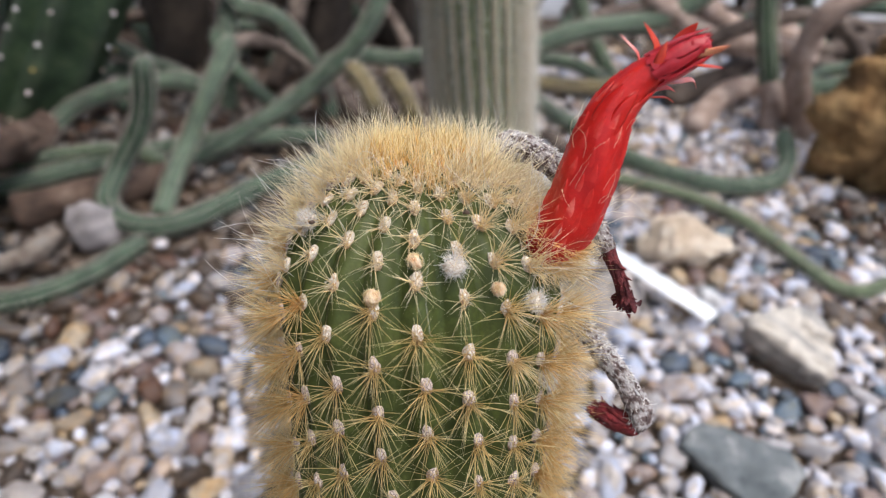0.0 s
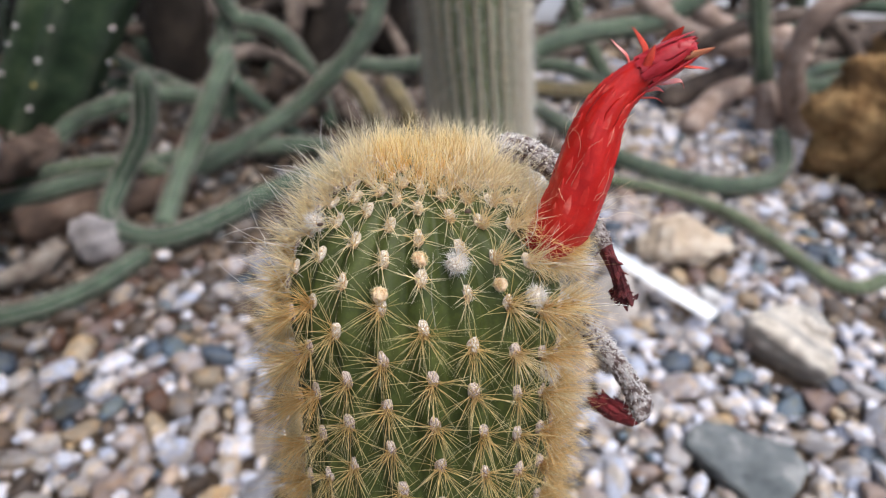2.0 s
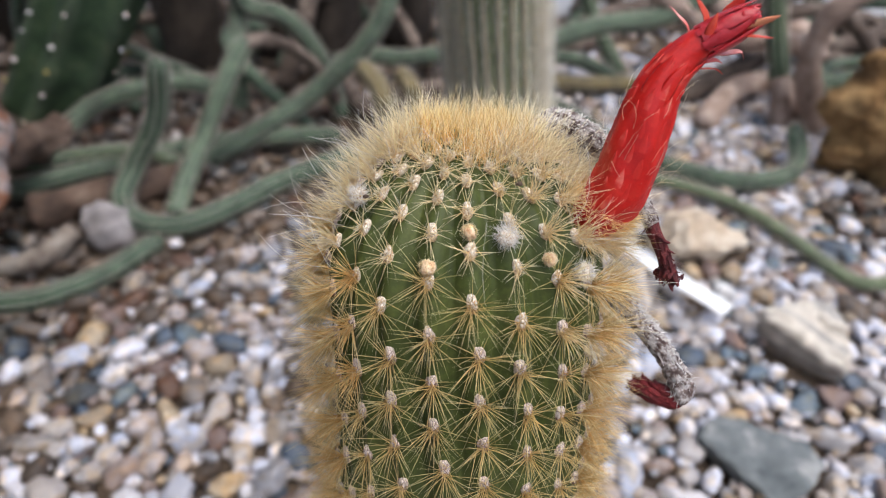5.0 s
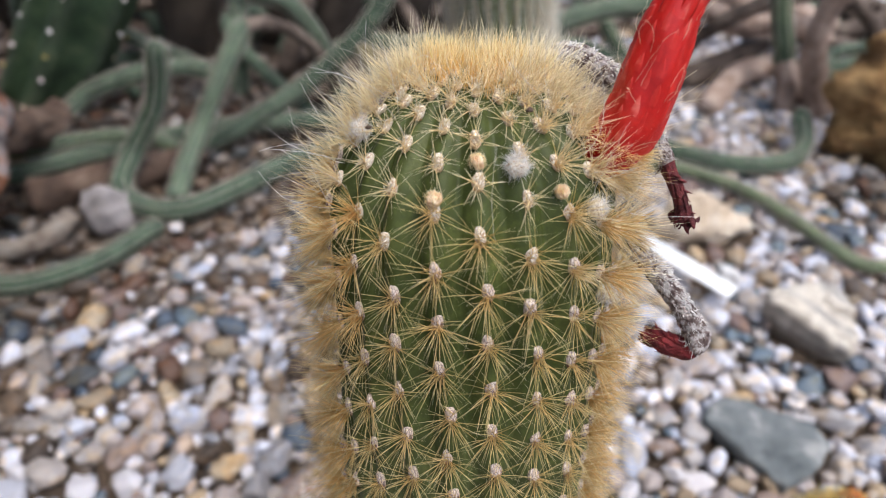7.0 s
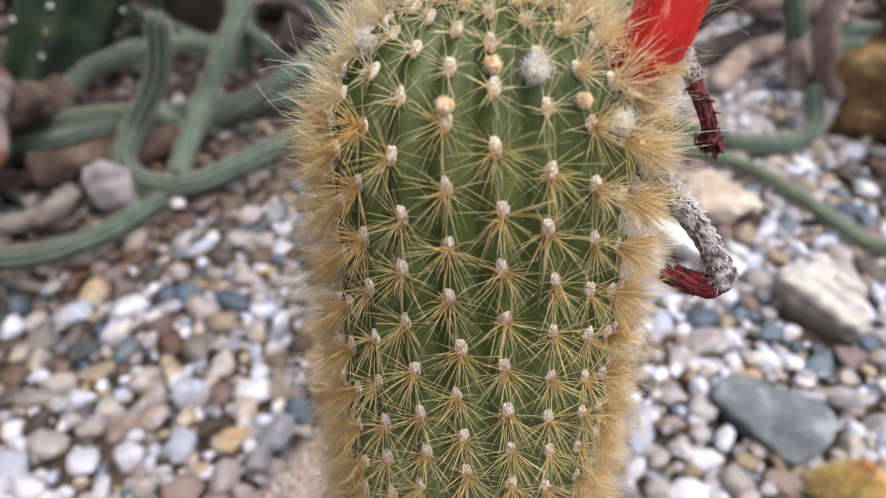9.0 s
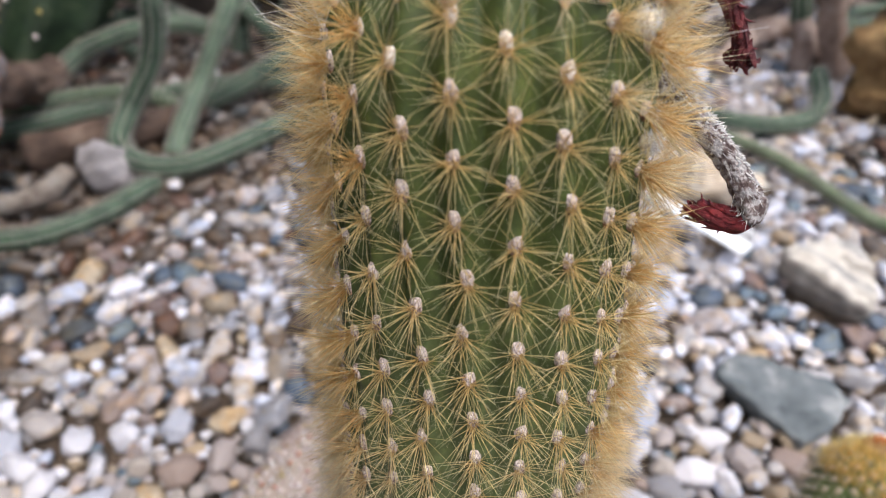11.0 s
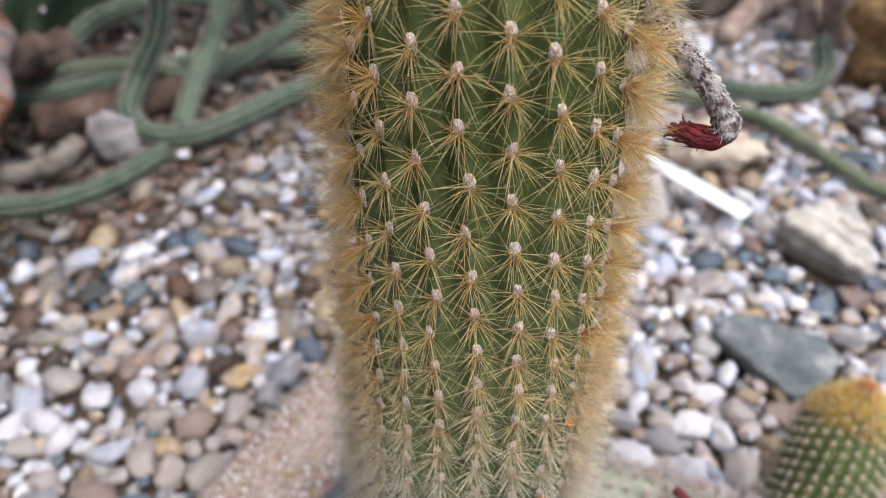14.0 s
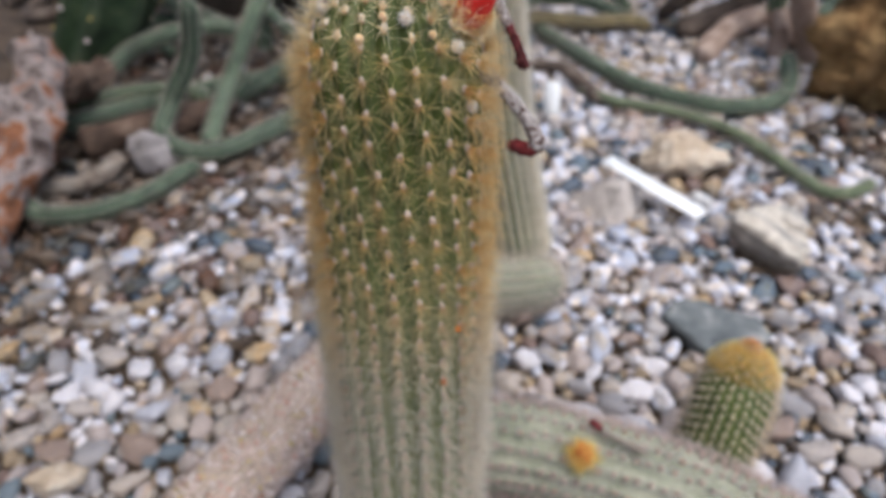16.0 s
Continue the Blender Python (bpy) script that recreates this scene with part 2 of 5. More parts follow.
def wool_mat(name, pale, slit, foot, scale=1250):
    """Felted wool of an areole: pale tufts parted by dark slits where spines leave it, browner at its lower end."""
    m, tree, b = node_mat(name)
    co = tree.nodes.new("ShaderNodeTexCoord").outputs["Object"]
    long_ = tree.nodes.new("ShaderNodeMapping")
    long_.inputs["Scale"].default_value = (1.0, 0.62, 0.8)
    tree.links.new(co, long_.inputs["Vector"])
    cells = tree.nodes.new("ShaderNodeTexVoronoi")
    cells.feature = "DISTANCE_TO_EDGE"
    cells.inputs["Scale"].default_value = scale
    tree.links.new(long_.outputs["Vector"], cells.inputs["Vector"])
    xyz = tree.nodes.new("ShaderNodeSeparateXYZ")
    tree.links.new(co, xyz.inputs[0])
    low = tree.nodes.new("ShaderNodeMapRange")
    low.inputs["From Min"].default_value, low.inputs["From Max"].default_value = -0.0003, -0.0017
    tree.links.new(xyz.outputs["Y"], low.inputs["Value"])
    tone = mix(tree, low.outputs["Result"], pale, foot)
    tone = mix(tree, 0.6, tone, mix(tree, 1.0, tone, ramp(tree, noise_of(tree, 1700, 4), [(0.35, (0.6, 0.52, 0.48)), (0.6, (1.1, 1.1, 1.1))]), "MULTIPLY"))
    gap = ramp(tree, cells.outputs["Distance"], [(0.01, (1, 1, 1)), (0.085, (0, 0, 0))])
    tree.links.new(mix(tree, gap, tone, slit), b.inputs["Base Color"])
    b.inputs["Roughness"].default_value = 0.95
    bump(tree, b, cells.outputs["Distance"], 0.9, 0.0006)
    return m


WOOL = wool_mat("areole_wool", (0.82, 0.7, 0.63), (0.13, 0.06, 0.045), (0.5, 0.28, 0.15))
WHITE_WOOL = spine_mat("white_wool", [(0.0, (0.8, 0.77, 0.75)), (1.0, (0.95, 0.94, 0.93))], [(0.0, (0.8, 0.77, 0.75)), (1.0, (0.95, 0.94, 0.93))], 0.15)
CREAM_SPINES = spine_mat("cream_spines", [(0.0, (0.8, 0.7, 0.52)), (0.4, (0.96, 0.92, 0.82)), (1.0, (0.98, 0.96, 0.9))], [(0.0, (0.8, 0.7, 0.52)), (0.4, (0.96, 0.92, 0.82)), (1.0, (0.98, 0.96, 0.9))], 0.5)
FUZZ = spine_mat("amber_fuzz", [(0.0, (0.72, 0.44, 0.15)), (0.4, (0.88, 0.62, 0.26)), (1.0, (0.94, 0.8, 0.48))], [(0.0, (0.7, 0.6, 0.46)), (0.4, (0.84, 0.78, 0.66)), (1.0, (0.93, 0.9, 0.84))], 0.55)
BLOND = spine_mat("blond_spines", [(0.0, (0.96, 0.74, 0.38)), (0.3, (0.98, 0.85, 0.54)), (1.0, (0.98, 0.93, 0.76))], [(0.0, (0.9, 0.78, 0.56)), (1.0, (0.96, 0.93, 0.84))], 0.5)
WOOL_PALE = wool_mat("pale_wool", (0.95, 0.89, 0.78), (0.45, 0.25, 0.1), (0.8, 0.6, 0.36), 1500)
WOOL_PEACH = two_scale("peach_wool", [(0.3, (0.6, 0.3, 0.14)), (0.45, (0.85, 0.58, 0.35)), (0.6, (0.92, 0.76, 0.56))], 700, 2400, 0.95, 0.8, 0.0005)
DOTS_RUST = two_scale("rusty_areoles", [(0.4, (0.45, 0.2, 0.09)), (0.5, (0.62, 0.42, 0.28)), (0.6, (0.8, 0.74, 0.68))], 120, 900, 0.95, 0.6, 0.0005)


def dots_mat():
    """Old areoles: white, straw and pinkish wool."""
    m, tree, b = node_mat("old_areoles")
    col = ramp(tree, island(tree), [(0.0, (0.8, 0.7, 0.68)), (0.4, (0.66, 0.52, 0.42)), (0.56, (0.86, 0.82, 0.82)), (0.8, (0.55, 0.26, 0.17)), (0.9, (0.55, 0.43, 0.14))], True)
    tree.links.new(col, b.inputs["Base Color"])
    b.inputs["Roughness"].default_value = 0.95
    bump(tree, b, noise_of(tree, 1500, 4), 0.6, 0.0006)
    return m


DOTS = dots_mat()


# ---- mesh helpers ----
def build_mesh(name, verts, tris=None, quads=None, material=None, attrs=None, smooth=True):
    me = bpy.data.meshes.new(name)
    verts = np.asarray(verts, np.float32).reshape(-1, 3)
    tris = np.zeros((0, 3), np.int32) if tris is None else np.asarray(tris, np.int32).reshape(-1, 3)
    quads = np.zeros((0, 4), np.int32) if quads is None else np.asarray(quads, np.int32).reshape(-1, 4)
    me.vertices.add(len(verts))
    me.vertices.foreach_set("co", verts.ravel())
    me.loops.add(tris.size + quads.size)
    me.loops.foreach_set("vertex_index", np.concatenate([tris.ravel(), quads.ravel()]))
    me.polygons.add(len(tris) + len(quads))
    me.polygons.foreach_set("loop_start", np.concatenate([np.arange(len(tris)) * 3, tris.size + np.arange(len(quads)) * 4]).astype(np.int32))
    for key, values in (attrs or {}).items():
        a = me.attributes.new(key, "FLOAT", "POINT")
        a.data.foreach_set("value", np.asarray(values, np.float32))
    me.update(calc_edges=True)
    me.validate()
    if smooth:
        me.shade_smooth()
    else:
        me.shade_flat()
    if material:
        me.materials.append(material)
    return me


def under(ob, parent):
    if parent is not None:
        ob.parent = parent
        chain = parent.matrix_basis.copy()
        up = parent
        while up.parent is not None:
            chain = up.parent.matrix_basis @ up.matrix_parent_inverse @ chain
            up = up.parent
        ob.matrix_parent_inverse = chain.inverted()
    return ob


def thing(name, at, label, category, group="", kind=""):
    ob = new(name)
    ob.empty_display_size = 0.02
    ob.matrix_basis = Matrix.Translation(at)
    return tagged(ob, label, category, group, kind)


def piece(name, me, parent=None, label="", kind=""):
    return tagged(under(new(name, me), parent), label, "", "", kind)


def part(name, bm, material, parent=None, label=""):
    me = bpy.data.meshes.new(name)
    bm.to_mesh(me)
    bm.free()
    me.materials.append(material)
    me.shade_smooth()
    return piece(name, me, parent, label)


def merged(chunks):
    """Joins (verts, tris, quads, attrs) chunks into one."""
    vs, ts, qs, ats, n = [], [], [], {}, 0
    for v, t, q, a in chunks:
        vs.append(v)
        if t is not None and len(t):
            ts.append(np.asarray(t) + n)
        if q is not None and len(q):
            qs.append(np.asarray(q) + n)
        for k, val in (a or {}).items():
            ats.setdefault(k, []).append(val)
        n += len(v)
    return (np.concatenate(vs), np.concatenate(ts) if ts else None, np.concatenate(qs) if qs else None, {k: np.concatenate(v) for k, v in ats.items()})


def curve_points(points, step):
    """A smooth line (Catmull-Rom) through the points, in even steps."""
    p = np.array(points, float)
    p = np.vstack([2 * p[0] - p[1], p, 2 * p[-1] - p[-2]])
    out = []
    for i in range(1, len(p) - 2):
        t = np.linspace(0, 1, 24, endpoint=False)[:, None]
        a, b, c, d = p[i - 1], p[i], p[i + 1], p[i + 2]
        out.append(0.5 * (2 * b + (c - a) * t + (2 * a - 5 * b + 4 * c - d) * t**2 + (3 * b - a - 3 * c + d) * t**3))
    out = np.vstack(out + [p[-2:-1]])
    s = np.r_[0, np.cumsum(np.linalg.norm(np.diff(out, axis=0), axis=1))]
    n = max(4, int(round(s[-1] / step)) + 1)
    at = np.linspace(0, s[-1], n)
    return np.stack([np.interp(at, s, out[:, k]) for k in range(3)], 1), at


def frames_along(p, hint=(0, -1, 0)):
    tang = np.gradient(p, axis=0)
    tang /= np.linalg.norm(tang, axis=1)[:, None]
    n = np.array(hint, float)
    ns = []
    for t in tang:
        n = n - t * (n @ t)
        if np.linalg.norm(n) < 1e-6:
            n = np.cross(t, (1, 0, 0.1))
        n = n / np.linalg.norm(n)
        ns.append(n.copy())
    ns = np.array(ns)
    return tang, ns, np.cross(tang, ns)


def sweep(p, radii, nrm, bin_, sides, shape=None, close=True):
    """A tube along p. radii per ring; shape(ring, angle) multiplies them."""
    ang = np.linspace(0, 2 * np.pi, sides, endpoint=False)
    k = np.ones((len(p), sides)) if shape is None else shape
    r = np.asarray(radii)[:, None] * k
    v = p[:, None] + r[..., None] * (np.cos(ang)[None, :, None] * nrm[:, None] + np.sin(ang)[None, :, None] * bin_[:, None])
    n = len(p)
    i, j = np.meshgrid(np.arange(n - 1), np.arange(sides), indexing="ij")
    q = np.stack([i * sides + j, i * sides + (j + 1) % sides, (i + 1) * sides + (j + 1) % sides, (i + 1) * sides + j], -1).reshape(-1, 4)
    v = v.reshape(-1, 3)
    t = None
    if close:
        v = np.vstack([v, p[:1], p[-1:]])
        j = np.arange(sides)
        a, b = n * sides, n * sides + 1
        t = np.vstack([np.stack([np.full(sides, a), (j + 1) % sides, j], 1), np.stack([np.full(sides, b), (n - 1) * sides + j, (n - 1) * sides + (j + 1) % sides], 1)])
    return v, t, q


def unit(v):
    return v / np.maximum(np.linalg.norm(v, axis=-1, keepdims=True), 1e-9)


def needles(base, way, length, width, bend, age, rng, simple=False):
    """Thin curved three-sided spines; simple ones are straight and tapered."""
    n = len(base)
    way = unit(way)
    side = unit(np.cross(way, rng.normal(size=(n, 3))))
    other = np.cross(way, side)
    length, width = np.asarray(length)[:, None], np.broadcast_to(np.asarray(width, float), (n,))[:, None]
    mid = base + way * length * 0.5 + bend * length * 0.15
    tip = base + way * length + bend * length * 0.5
    if simple:
        v = np.stack([base + width * (math.cos(a) * side + math.sin(a) * other) for a in (0, 2.094, 4.189)] + [tip], 1)
        t = (np.arange(n)[:, None, None] * 4 + np.array([[0, 1, 3], [1, 2, 3], [2, 0, 3]])[None]).reshape(-1, 3)
        return v.reshape(-1, 3), t, None, {"along": np.tile([0, 0, 0, 1.0], n), "age": np.repeat(np.broadcast_to(np.asarray(age, float), (n,)), 4)}
    ring = []
    for c, w in ((base, 1.0), (mid, 0.75)):
        for a in (0, 2.094, 4.189):
            ring.append(c + width * w * (math.cos(a) * side + math.sin(a) * other))
    v = np.stack(ring + [tip], 1)
    o = np.arange(n)[:, None] * 7
    q = (o[:, :, None] + np.array([[0, 1, 4, 3], [1, 2, 5, 4], [2, 0, 3, 5]])[None]).reshape(-1, 4)
    t = (o[:, :, None] + np.array([[3, 4, 6], [4, 5, 6], [5, 3, 6]])[None]).reshape(-1, 3)
    along = np.tile([0, 0, 0, 0.5, 0.5, 0.5, 1.0], n)
    return v.reshape(-1, 3), t, q, {"along": along, "age": np.repeat(np.broadcast_to(np.asarray(age, float), (n,)), 7)}


def curled_hairs(base, way, length, curl, thick, rng, age=1.0, n=9):
    """Fine hairs that bend as they grow."""
    out = []
    for k in range(len(base)):
        steps = unit(way[k][None] + curl[k][None] * np.linspace(0, 3.0, n)[:, None] + rng.normal(0, 0.1, (n, 3)))
        pts_ = base[k] + np.vstack([[0, 0, 0], np.cumsum(steps, 0)]) * length[k] / n
        tg, nm, bn = frames_along(pts_, (0.3, -1, 0.2))
        hv, ht, hq = sweep(pts_, np.linspace(thick, thick * 0.45, n + 1), nm, bn, 4)
        out.append((hv, ht, hq, {"along": np.full(len(hv), 0.7), "age": np.full(len(hv), age)}))
    return out


def ico(sub):
    bm = bmesh.new()
    bmesh.ops.create_icosphere(bm, subdivisions=sub, radius=1.0)
    v = np.array([x.co[:] for x in bm.verts])
    t = np.array([[x.index for x in f.verts] for f in bm.faces])
    bm.free()
    return v, t


ICO1, ICO2, ICO3, ICO6 = ico(1), ico(2), ico(3), ico(6)


def stone_shape(rng, base, cuts=7, hard=14.0, rough=0.05):
    """A worn stone: a ball cut by random planes with rounded edges, and fine unevenness."""
    v, t = base
    n = unit(rng.normal(size=(cuts, 3)))
    h = rng.uniform(0.52, 0.95, cuts)
    d = v @ n.T
    lim = np.where(d > 0.05, h / np.maximum(d, 0.05), 9.0)
    lim = np.concatenate([lim, np.ones((len(v), 1))], 1)
    r = np.power(np.sum(np.power(lim, -hard), 1), -1 / hard)
    ph = rng.uniform(0, 6, 3)
    r = r * (1 + rough * np.sin(v @ np.array([5.1, 3.3, 4.2]) + ph[0]) * np.sin(v @ np.array([-3.9, 4.7, 2.6]) + ph[1]))
    return v * r[:, None], t


def stem_line(points, radius, tip_len, step, hint=(0, -1, 0), foot=1.0):
    """The rings of a round-tipped stem: places, lengths, radii and frames."""
    p, s = curve_points(points, step / 2)
    length = s[-1]
    at = np.r_[np.arange(0, length - tip_len, step), length - tip_len + tip_len * np.sin(np.linspace(0, np.pi / 2, 16))[:-1], length - tip_len * 0.0004]
    p = np.stack([np.interp(at, s, p[:, k]) for k in range(3)], 1)
    rad = radius * np.sqrt(np.clip(1 - (np.clip(at - (length - tip_len), 0, None) / tip_len) ** 2, 1e-4, 1))
    rad = rad * np.interp(at, [0, length * 0.5], [foot, 1.0])
    return p, at, rad, *frames_along(p, hint)


def on_stem(line, s, ang):
    """Places on the skin, outward ways and upward ways at lengths s and angles ang."""
    p, at, rad, tang, nrm, bi = line
    get = lambda arr: np.stack([np.interp(s, at, arr[:, k]) for k in range(3)], 1)
    c, t, n, b = get(p), unit(get(tang)), unit(get(nrm)), unit(get(bi))
    r = np.interp(s, at, rad)
    slope = np.interp(s, at, np.gradient(rad, at))
    slope = np.clip(slope, -6, 0.2)[:, None]
    radial = np.cos(ang)[:, None] * n + np.sin(ang)[:, None] * b
    out = unit(radial - slope * t)
    return c + r[:, None] * radial, out, unit(t + slope * radial), r


def cluster(base, out, up, per, length, lay, down, rng, age=0.0, width=0.00011, spread=1.0, lift=0.0, curve=0.34, simple=False):
    """Spines fanned round each areole. lay: how flat they lie on the skin; down: how much the fan favours the way down."""
    n = len(base)
    side = np.cross(up, out)
    k = np.repeat(np.arange(n), per)
    m = len(k)
    th = -np.pi + 2 * np.pi * (np.tile(np.arange(per), n) + rng.uniform(0, 1, m)) / per
    th = th - 0.62 * down * np.sin(th)
    lay_k = np.clip(lay + rng.normal(0, 0.17, m), 0.05, 0.97)[:, None]
    flat = -np.cos(th)[:, None] * up[k] + spread * np.sin(th)[:, None] * side[k]
    way = unit(np.sqrt(1 - lay_k**2) * out[k] + lay_k * flat + lift * up[k] + rng.normal(0, 0.09, (m, 3)))
    long = np.broadcast_to(np.asarray(length, float), (n,))[k] * rng.uniform(0.55, 1.2, m)
    off = 0.0006 * rng.normal(size=m)[:, None] * side[k] + (0.0008 * rng.normal(size=m)[:, None] - 0.0006) * up[k]
    bend = unit(rng.normal(size=(m, 3))) * curve - 0.1 * up[k]
    return needles(base[k] + off + 0.0006 * out[k], way, long, width * rng.uniform(0.7, 1.3, m), bend, np.broadcast_to(np.asarray(age, float), (n,))[k], rng, simple)


def ribbed_stem(name, points, radius, ribs, skin, spine_mat_, label, category="cactus", group="", tip_len=0.02, step=0.006, depth=0.16, gap=0.012,
                per=7, spine=0.006, lay=0.6, down=0.0, width=0.00018, age=1.0, seed=1, foot=1.0, hint=(0, -1, 0), wobble=0.03, dot=0.0, dot_mat=None, jitter=0.0, crest=0.36):
    rng = np.random.default_rng(seed)
    line = stem_line(points, radius, min(tip_len, radius * 1.6), step, hint, foot)
    p, at, rad, tang, nrm, bi = line
    sides = ribs * 4
    ang = np.linspace(0, 2 * np.pi, sides, endpoint=False)
    shape = 1 - depth * np.abs(np.sin(ribs * ang / 2))[None] ** 2 * np.ones((len(p), 1))
    swell = 1 + wobble * np.sin(at * 41 + seed) * np.sin(at * 17 + 2 * seed)
    v, t, q = sweep(p, rad * swell, nrm, bi, sides, shape)
    root = thing(name, points[0], label, category, group)
    line_ = np.zeros(len(v))
    line_[: len(p) * sides] = (np.clip(1 - np.abs(np.sin(ribs * ang / 2)) * 1.5, 0, 1) ** 0.8 * crest)[None].repeat(len(p), 0).ravel()
    piece("body", build_mesh("body", v, t, q, skin, {"crest": line_}), root)
    s = np.arange(gap * 0.6, at[-1], gap)
    ss, aa = np.meshgrid(s, np.arange(ribs) * 2 * np.pi / ribs, indexing="ij")
    ss = ss + (np.arange(ribs) % 2)[None] * gap / 2
    aa = aa.ravel() + jitter * rng.normal(size=aa.size) * 2 * np.pi / ribs
    ss = np.clip(ss.ravel() + jitter * gap * rng.normal(size=aa.size), 0, at[-1] * 0.999)
    b, out, up, r = on_stem(line, ss, aa)
    c = cluster(b, out, up, per, spine, lay, down, rng, age, width * 1.15, simple=True)
    piece("spines", build_mesh("spines", c[0], c[1], c[2], spine_mat_, c[3]), root, kind="stuff")
    if dot:
        v1, t1 = ICO1
        nb = len(b)
        sized = dot * rng.uniform(0.7, 1.25, nb)
        vd = (v1[None] * sized[:, None, None] + (b + out * dot * 0.3)[:, None]).reshape(-1, 3)
        td = (t1[None] + (np.arange(nb) * len(v1))[:, None, None]).reshape(-1, 3)
        piece("areoles", build_mesh("areoles", vd, td, None, dot_mat), root, kind="stuff")
    return root


def wood_stem(name, points, r0, r1, material, label, category, group="", seed=1, sides=14, rough=0.12, step=0.012):
    rng = np.random.default_rng(seed)
    p, s = curve_points(points, step)
    tang, nrm, bi = frames_along(p)
    ang = np.linspace(0, 2 * np.pi, sides, endpoint=False)
    u, w = s[:, None] / max(r0, 0.004), ang[None]
    ph = rng.uniform(0, 6, 4)
    shape = 1 + rough * (np.sin(u * 0.9 + 2 * w + ph[0]) * 0.6 + np.sin(u * 2.3 - 3 * w + ph[1]) * 0.45 + np.sin(u * 0.35 + ph[2]) * 0.7 + 0.3 * np.sin(7 * w + u * 0.3 + ph[3]))
    rad = np.linspace(r0, r1, len(p))
    rad[-1] *= 0.55
    rad[0] *= 0.6
    v, t, q = sweep(p, rad, nrm, bi, sides, shape)
    return tagged(new(name, build_mesh(name, v, t, q, material)), label, category, group)


def boulder(name, at, size, turn, material, label, seed, cuts=9, hard=10.0, category="rock", relief=0.03):
    rng = np.random.default_rng(seed)
    v, t = stone_shape(rng, ICO6, cuts, hard, 0.06)
    for k in (4, 9, 19, 41):
        d = unit(rng.normal(size=(3, 3))) * k
        v = v * (1 + relief * 4 / k * np.prod(np.sin(v @ d.T + rng.uniform(0, 6, 3)), 1) * 2)[:, None]
    ob = new(name, build_mesh(name, v * np.array(size), t, None, material))
    ob.matrix_basis = pose(*at, *turn)
    return tagged(ob, label, category)


def cut_rock(name, at, size, turn, material, label, seed, planes, hard=60.0, category="rock"):
    """An angular rock: a ball cut by named planes (normal and distance), with chipped edges and a gritty face."""
    rng = np.random.default_rng(seed)
    v, t = ICO6
    n = unit(np.array([q[:3] for q in planes], float))
    d = v @ n.T
    lim = np.where(d > 0.05, np.array([q[3] for q in planes])[None] / np.maximum(d, 0.05), 9.0)
    lim = np.concatenate([lim, np.ones((len(v), 1))], 1)
    v = v * np.power(np.sum(np.power(lim, -hard), 1), -1 / hard)[:, None]
    for k in (7, 15, 33, 60):
        w = unit(rng.normal(size=(3, 3))) * k
        v = v * (1 + 0.16 / k * np.prod(np.sin(v @ w.T + rng.uniform(0, 6, 3)), 1) * 2)[:, None]
    ob = new(name, build_mesh(name, v * np.array(size), t, None, material))
    ob.matrix_basis = pose(*at, *turn)
    return tagged(ob, label, category)


def slab_stone(name, outline, z_low, z_high, foot, material, label, seed, tilt=(0.0, 0.0), category="stone", rough=0.0012):
    """A flat-topped stone: an outline drawn up from a smaller foot, with chipped edges and uneven faces."""
    rng = np.random.default_rng(seed)
    o = np.array(outline)
    mid = o.mean(0)
    n = len(o)
    ring = np.vstack([np.linspace(o[i], o[(i + 1) % n], 9)[:-1] for i in range(n)])
    k = len(ring)
    rows = []
    for s, z in ((foot, 0.0), (foot + 0.7 * (1 - foot), 0.5), (0.99, 0.82), (1.0, 0.92), (0.965, 1.0), (0.8, 1.01), (0.55, 1.0), (0.25, 1.0)):
        xy = mid + (ring - mid) * s + rough * 0.6 * np.stack([np.sin(ring[:, 1] * 330 + z * 9), np.sin(ring[:, 0] * 370 + z * 7)], 1)
        zz = z_low + (z_high - z_low) * z + (xy - mid) @ np.array(tilt) * z
        zz = zz + rough * z * (np.sin(xy[:, 0] * 160 + seed) * np.sin(xy[:, 1] * 210) + 0.6 * np.sin(xy[:, 0] * 420 + xy[:, 1] * 250) * np.sin(xy[:, 1] * 510))
        rows.append(np.c_[xy, zz])
    v = np.vstack(rows + [[[*mid, z_high]], [[*mid, z_low]]])
    i, j = np.meshgrid(np.arange(len(rows) - 1), np.arange(k), indexing="ij")
    q = np.stack([i * k + j, i * k + (j + 1) % k, (i + 1) * k + (j + 1) % k, (i + 1) * k + j], -1).reshape(-1, 4)
    j = np.arange(k)
    top = (len(rows) - 1) * k
    t = np.vstack([np.stack([top + j, top + (j + 1) % k, np.full(k, len(v) - 2)], 1), np.stack([(j + 1) % k, j, np.full(k, len(v) - 1)], 1)])
    me = build_mesh(name, v, t, q, material)
    return tagged(new(name, me), label, category)


